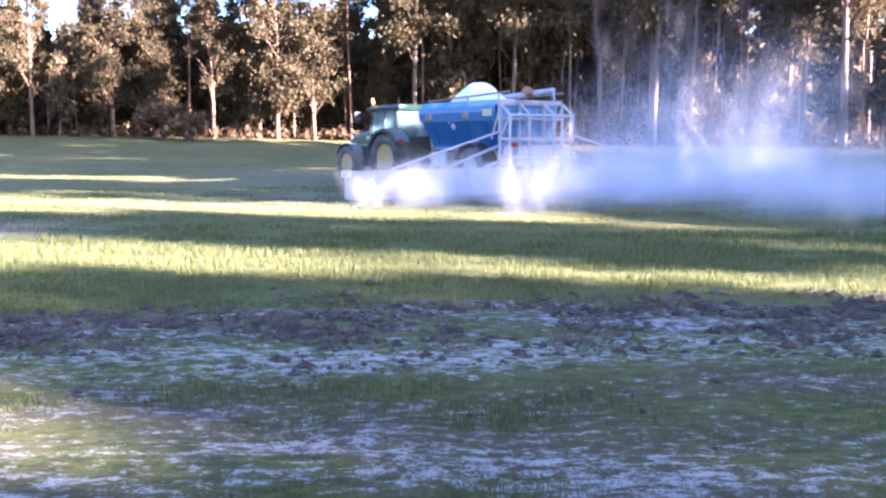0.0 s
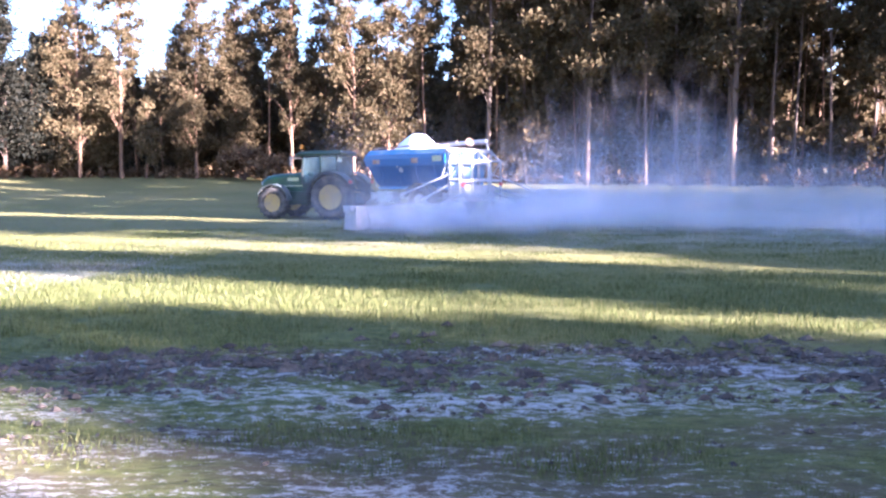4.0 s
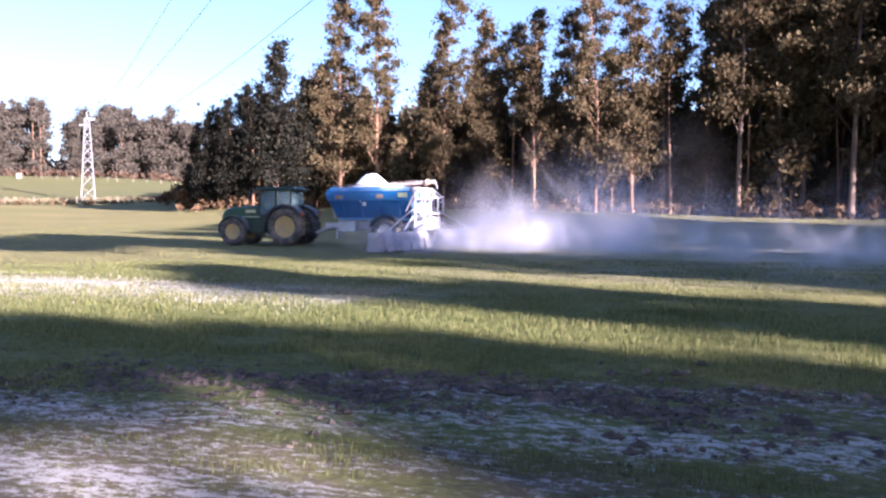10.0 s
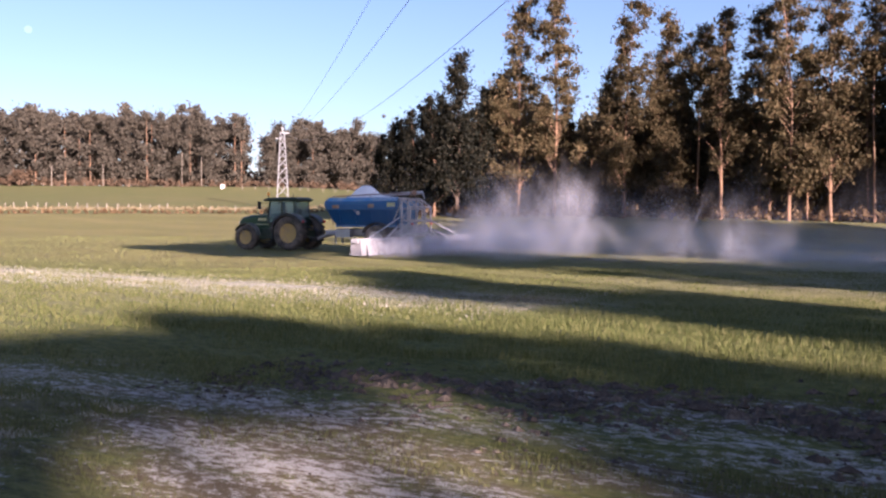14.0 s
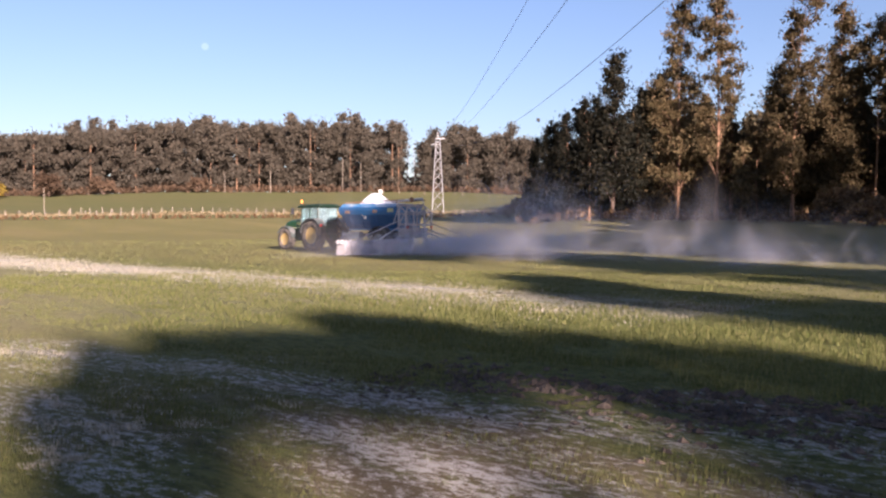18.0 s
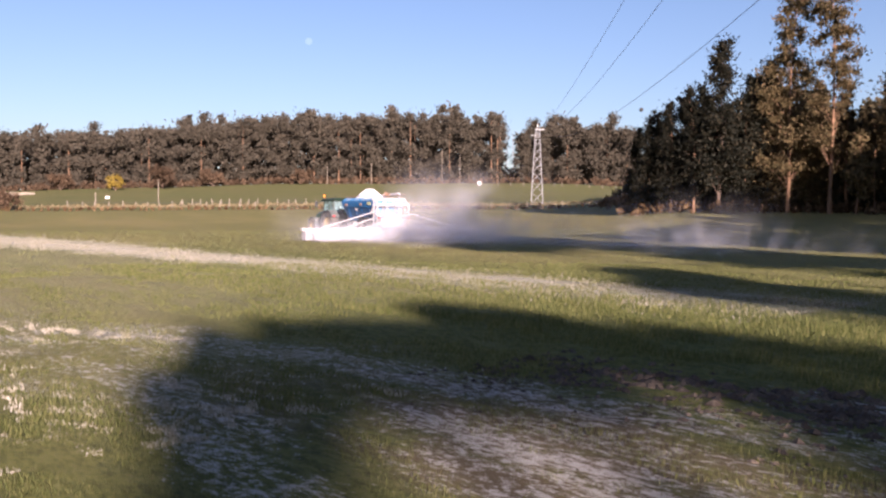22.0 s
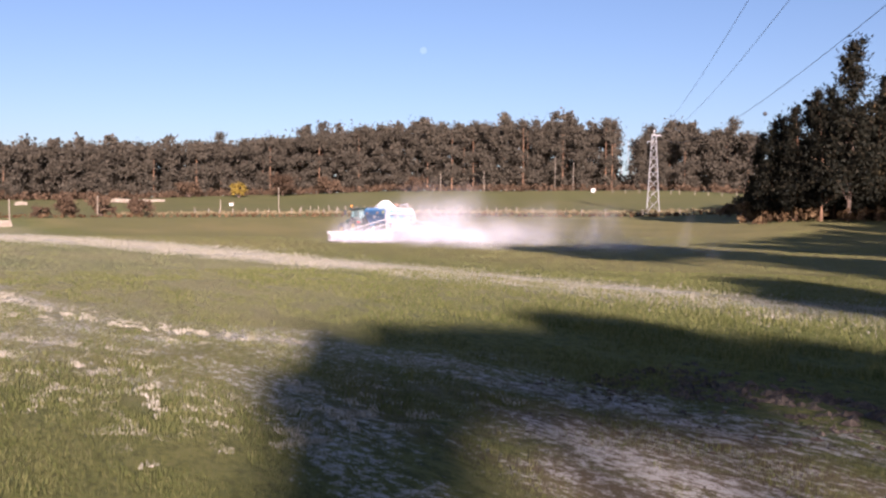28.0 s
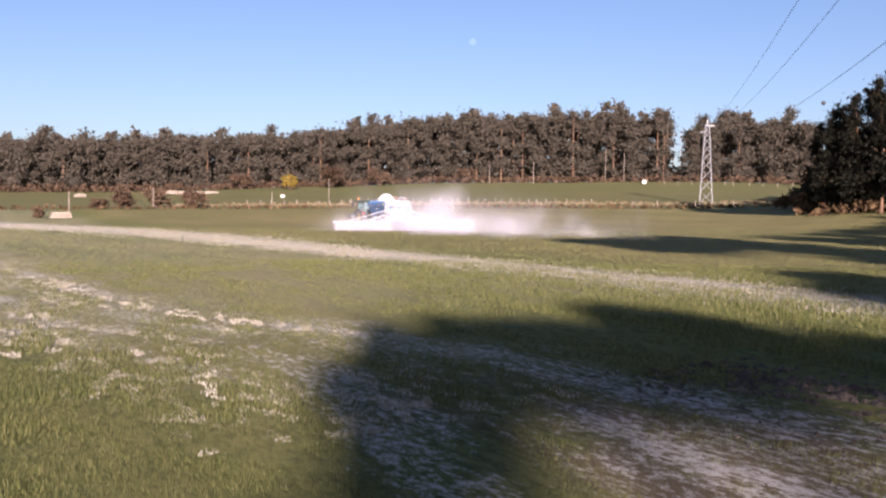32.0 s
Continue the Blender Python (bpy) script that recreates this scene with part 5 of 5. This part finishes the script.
def dust_mesh(seed, spans, count, size, thick):
    """A drifting puff: soft upright veils, each thinning from its middle to its ragged rim."""
    rng = np.random.default_rng(seed)
    verts, faces, alpha = [], [], []
    sides = 12
    for i in range(count):
        c = rng.normal(size=3) * np.array(spans) * 0.42
        q = Euler((math.pi / 2 + rng.uniform(-0.6, 0.6), 0, rng.uniform(-1.0, 1.0))).to_matrix() @ Euler((0, 0, rng.uniform(0, 6.28))).to_matrix()
        r = size * rng.uniform(0.55, 1.45)
        wide = rng.uniform(0.9, 1.5)
        rag = 1 + 0.22 * np.sin(np.arange(sides) * 2 * math.pi / sides * rng.integers(2, 4) + rng.uniform(0, 6)) + rng.uniform(-0.12, 0.12, sides)
        base = len(verts)
        verts.append(tuple(c))
        a = thick * rng.uniform(0.45, 1.4)
        alpha.append(a)
        for ring, fall in ((0.33, 0.74), (0.66, 0.27), (1.0, 0.0)):
            for s in range(sides):
                t = 2 * math.pi * s / sides
                w = q @ Vector((wide * r * ring * math.cos(t) * rag[s], r * ring * math.sin(t) * rag[s], 0.12 * r * ring * math.sin(2 * t)))
                verts.append((c[0] + w.x, c[1] + w.y, c[2] + w.z))
                alpha.append(a * fall)
        for s in range(sides):
            n = (s + 1) % sides
            faces.append((base, base + 1 + s, base + 1 + n))
            for b in (base + 1, base + 1 + sides):
                faces.append((b + s, b + sides + s, b + sides + n, b + n))
    me = mesh_of("dust_puff", verts, faces, DUST, False)
    me.attributes.new("thickness", "FLOAT", "POINT").data.foreach_set("value", alpha)
    return me


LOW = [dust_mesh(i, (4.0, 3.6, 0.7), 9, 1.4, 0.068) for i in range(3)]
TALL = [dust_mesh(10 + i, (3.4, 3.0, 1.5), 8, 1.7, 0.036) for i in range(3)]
PLUME = [dust_mesh(30 + i, (1.6, 1.6, 1.4), 9, 1.3, 0.043) for i in range(3)]
DENSE = [dust_mesh(20 + i, (1.8, 1.0, 0.35), 11, 0.72, 0.092) for i in range(3)]

# ---- movement ----
TRACK_T = (-14, -10, -6, -3, 0, 1.5, 3, 6, 7.5, 9, 11, 13, 16, 18, 20, 22, 25, 28.5, 32, 34)
TRACK_X = (10.5, 7.9, 4.8, 2.0, -1.1, -2.85, -5.05, -11.4, -14.9, -18.5, -23.3, -28.2, -35.1, -39.7, -44.8, -50.4, -58.3, -67.3, -76.2, -81.2)
TRACK_Y = (9, 15.2, 21.3, 26.0, 30.3, 32.3, 33.75, 35.2, 35.5, 35.25, 34.6, 33.8, 32.6, 32.2, 32.6, 33.4, 34.1, 34.6, 35.0, 35.2)


def spline(t, ts, vs):
    """Smooth curve through points (Catmull-Rom in time)."""
    i = max(1, min(len(ts) - 3, next((k for k in range(len(ts) - 1) if ts[k + 1] >= t), len(ts) - 2)))
    t0, t1 = ts[i], ts[i + 1]
    m0 = (vs[i + 1] - vs[i - 1]) / (ts[i + 1] - ts[i - 1])
    m1 = (vs[i + 2] - vs[i]) / (ts[i + 2] - ts[i])
    h = t1 - t0
    s = (t - t0) / h
    return (2 * s**3 - 3 * s**2 + 1) * vs[i] + (s**3 - 2 * s**2 + s) * h * m0 + (-2 * s**3 + 3 * s**2) * vs[i + 1] + (s**3 - s**2) * h * m1


def rear_axle(t):
    return Vector((spline(t, TRACK_T, TRACK_X), spline(t, TRACK_T, TRACK_Y)))


def bearing(d):
    return math.degrees(math.atan2(-d.x, d.y))


def drive():
    """Tractor poses and, drawn behind it on its hitch, the spreader's, every tenth of a second from -13 s."""
    out = {}
    axle = None
    for i in range(-130, 331):
        t = i / 10
        p = rear_axle(t)
        h = (rear_axle(t + 0.3) - rear_axle(t - 0.3)).normalized()
        hitch = p - h * 1.05 * RIG
        if axle is None:
            axle = hitch - h * 4.05 * RIG
        d = (hitch - axle).normalized()
        axle = hitch - d * 4.05 * RIG
        out[i] = (p, bearing(h), axle.copy(), bearing(d), d.copy())
    return out


DRIVE = drive()


def rig(t):
    return DRIVE[max(-130, min(330, round(t * 10)))]


def motions():
    ticks = [i * 0.5 for i in range(65)]
    walk(tractor, [(t, pose(rig(t)[0].x, rig(t)[0].y, level(*rig(t)[0]), 0, 0, rig(t)[1])) for t in ticks])
    walk(spreader, [(t, pose(rig(t)[2].x, rig(t)[2].y, level(*rig(t)[2]), 0, 0, rig(t)[3])) for t in ticks])
    for wheels, which in ((tractor_wheels, 0), (spreader_wheels, 2)):
        far, last, travel = 0.0, rig(0)[which], {}
        for i in range(0, 321):
            far += (rig(i / 10)[which] - last).length
            last = rig(i / 10)[which]
            travel[i] = far
        for w, r in wheels:
            base = w.matrix_basis.copy()
            walk(w, [(i / 10, base @ Matrix.Rotation(-travel[i] / (r * RIG), 4, "X")) for i in range(0, 321, 3)])
    rng = random.Random(77)
    # cloud that hangs about the boom and trails with it
    def ride(me, x, y, z, wobble, label):
        ob = tagged(new("dust_cloud", me), label, "dust", "lime dust", "stuff")
        a = rng.uniform(0, 6.28)
        rows = []
        for i in range(0, 33):
            t = float(i)
            q = pose(rig(t)[2].x, rig(t)[2].y, 0, 0, 0, rig(t)[3])
            c = q @ Vector((x + wobble * math.sin(1.3 * t + a), y + wobble * math.sin(0.9 * t + 2 * a), z + 0.25 * wobble * math.sin(1.7 * t + a)))
            rows.append((t, pose(*c, 0, 0, rig(t)[3] + 8 * math.sin(t + a))))
        walk(ob, rows)
    for i in range(13):
        x = -5.5 + 0.92 * i
        ride(DENSE[i % 3], x, -2.5, 0.28, 0.12, "dense white lime dust along the boom")
        ride(DENSE[(i + 1) % 3], x, -3.4 - rng.random(), 0.40, 0.3, "dense white lime dust behind the boom")
    for i in range(8):
        ride(DENSE[i % 3], rng.uniform(-5.5, 5.5), -4.6 - 2.4 * rng.random(), 0.55, 0.4, "white lime dust rolling behind the boom")
    for i in range(18):
        back = 1.1 + 0.42 * i
        ride(PLUME[i % 3], rng.uniform(-2.4, 2.4), -2.2 - back, 0.75 + 0.28 * back * rng.uniform(0.2, 1.2), 0.4, "billowing pale lime dust behind the spreader")
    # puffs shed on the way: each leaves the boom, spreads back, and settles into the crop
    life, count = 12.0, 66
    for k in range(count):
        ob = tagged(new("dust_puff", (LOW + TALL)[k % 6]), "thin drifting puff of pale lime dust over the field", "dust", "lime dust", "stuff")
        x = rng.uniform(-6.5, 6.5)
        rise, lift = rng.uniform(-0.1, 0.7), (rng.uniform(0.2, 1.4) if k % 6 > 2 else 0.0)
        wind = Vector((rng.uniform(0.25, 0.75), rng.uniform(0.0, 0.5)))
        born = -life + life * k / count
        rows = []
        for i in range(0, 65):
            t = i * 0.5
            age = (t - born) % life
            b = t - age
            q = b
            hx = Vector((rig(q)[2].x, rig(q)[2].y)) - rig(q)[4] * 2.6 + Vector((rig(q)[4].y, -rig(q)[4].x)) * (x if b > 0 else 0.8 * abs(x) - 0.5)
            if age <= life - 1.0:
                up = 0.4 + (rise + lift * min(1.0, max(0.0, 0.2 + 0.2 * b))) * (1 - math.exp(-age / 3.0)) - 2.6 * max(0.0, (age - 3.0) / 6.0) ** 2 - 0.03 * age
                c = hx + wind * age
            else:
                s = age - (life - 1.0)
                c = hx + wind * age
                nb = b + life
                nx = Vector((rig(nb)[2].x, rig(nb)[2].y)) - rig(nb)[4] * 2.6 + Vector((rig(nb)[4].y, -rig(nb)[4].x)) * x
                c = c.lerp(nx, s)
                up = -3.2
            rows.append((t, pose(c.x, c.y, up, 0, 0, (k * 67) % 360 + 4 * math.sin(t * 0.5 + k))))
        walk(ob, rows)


motions()
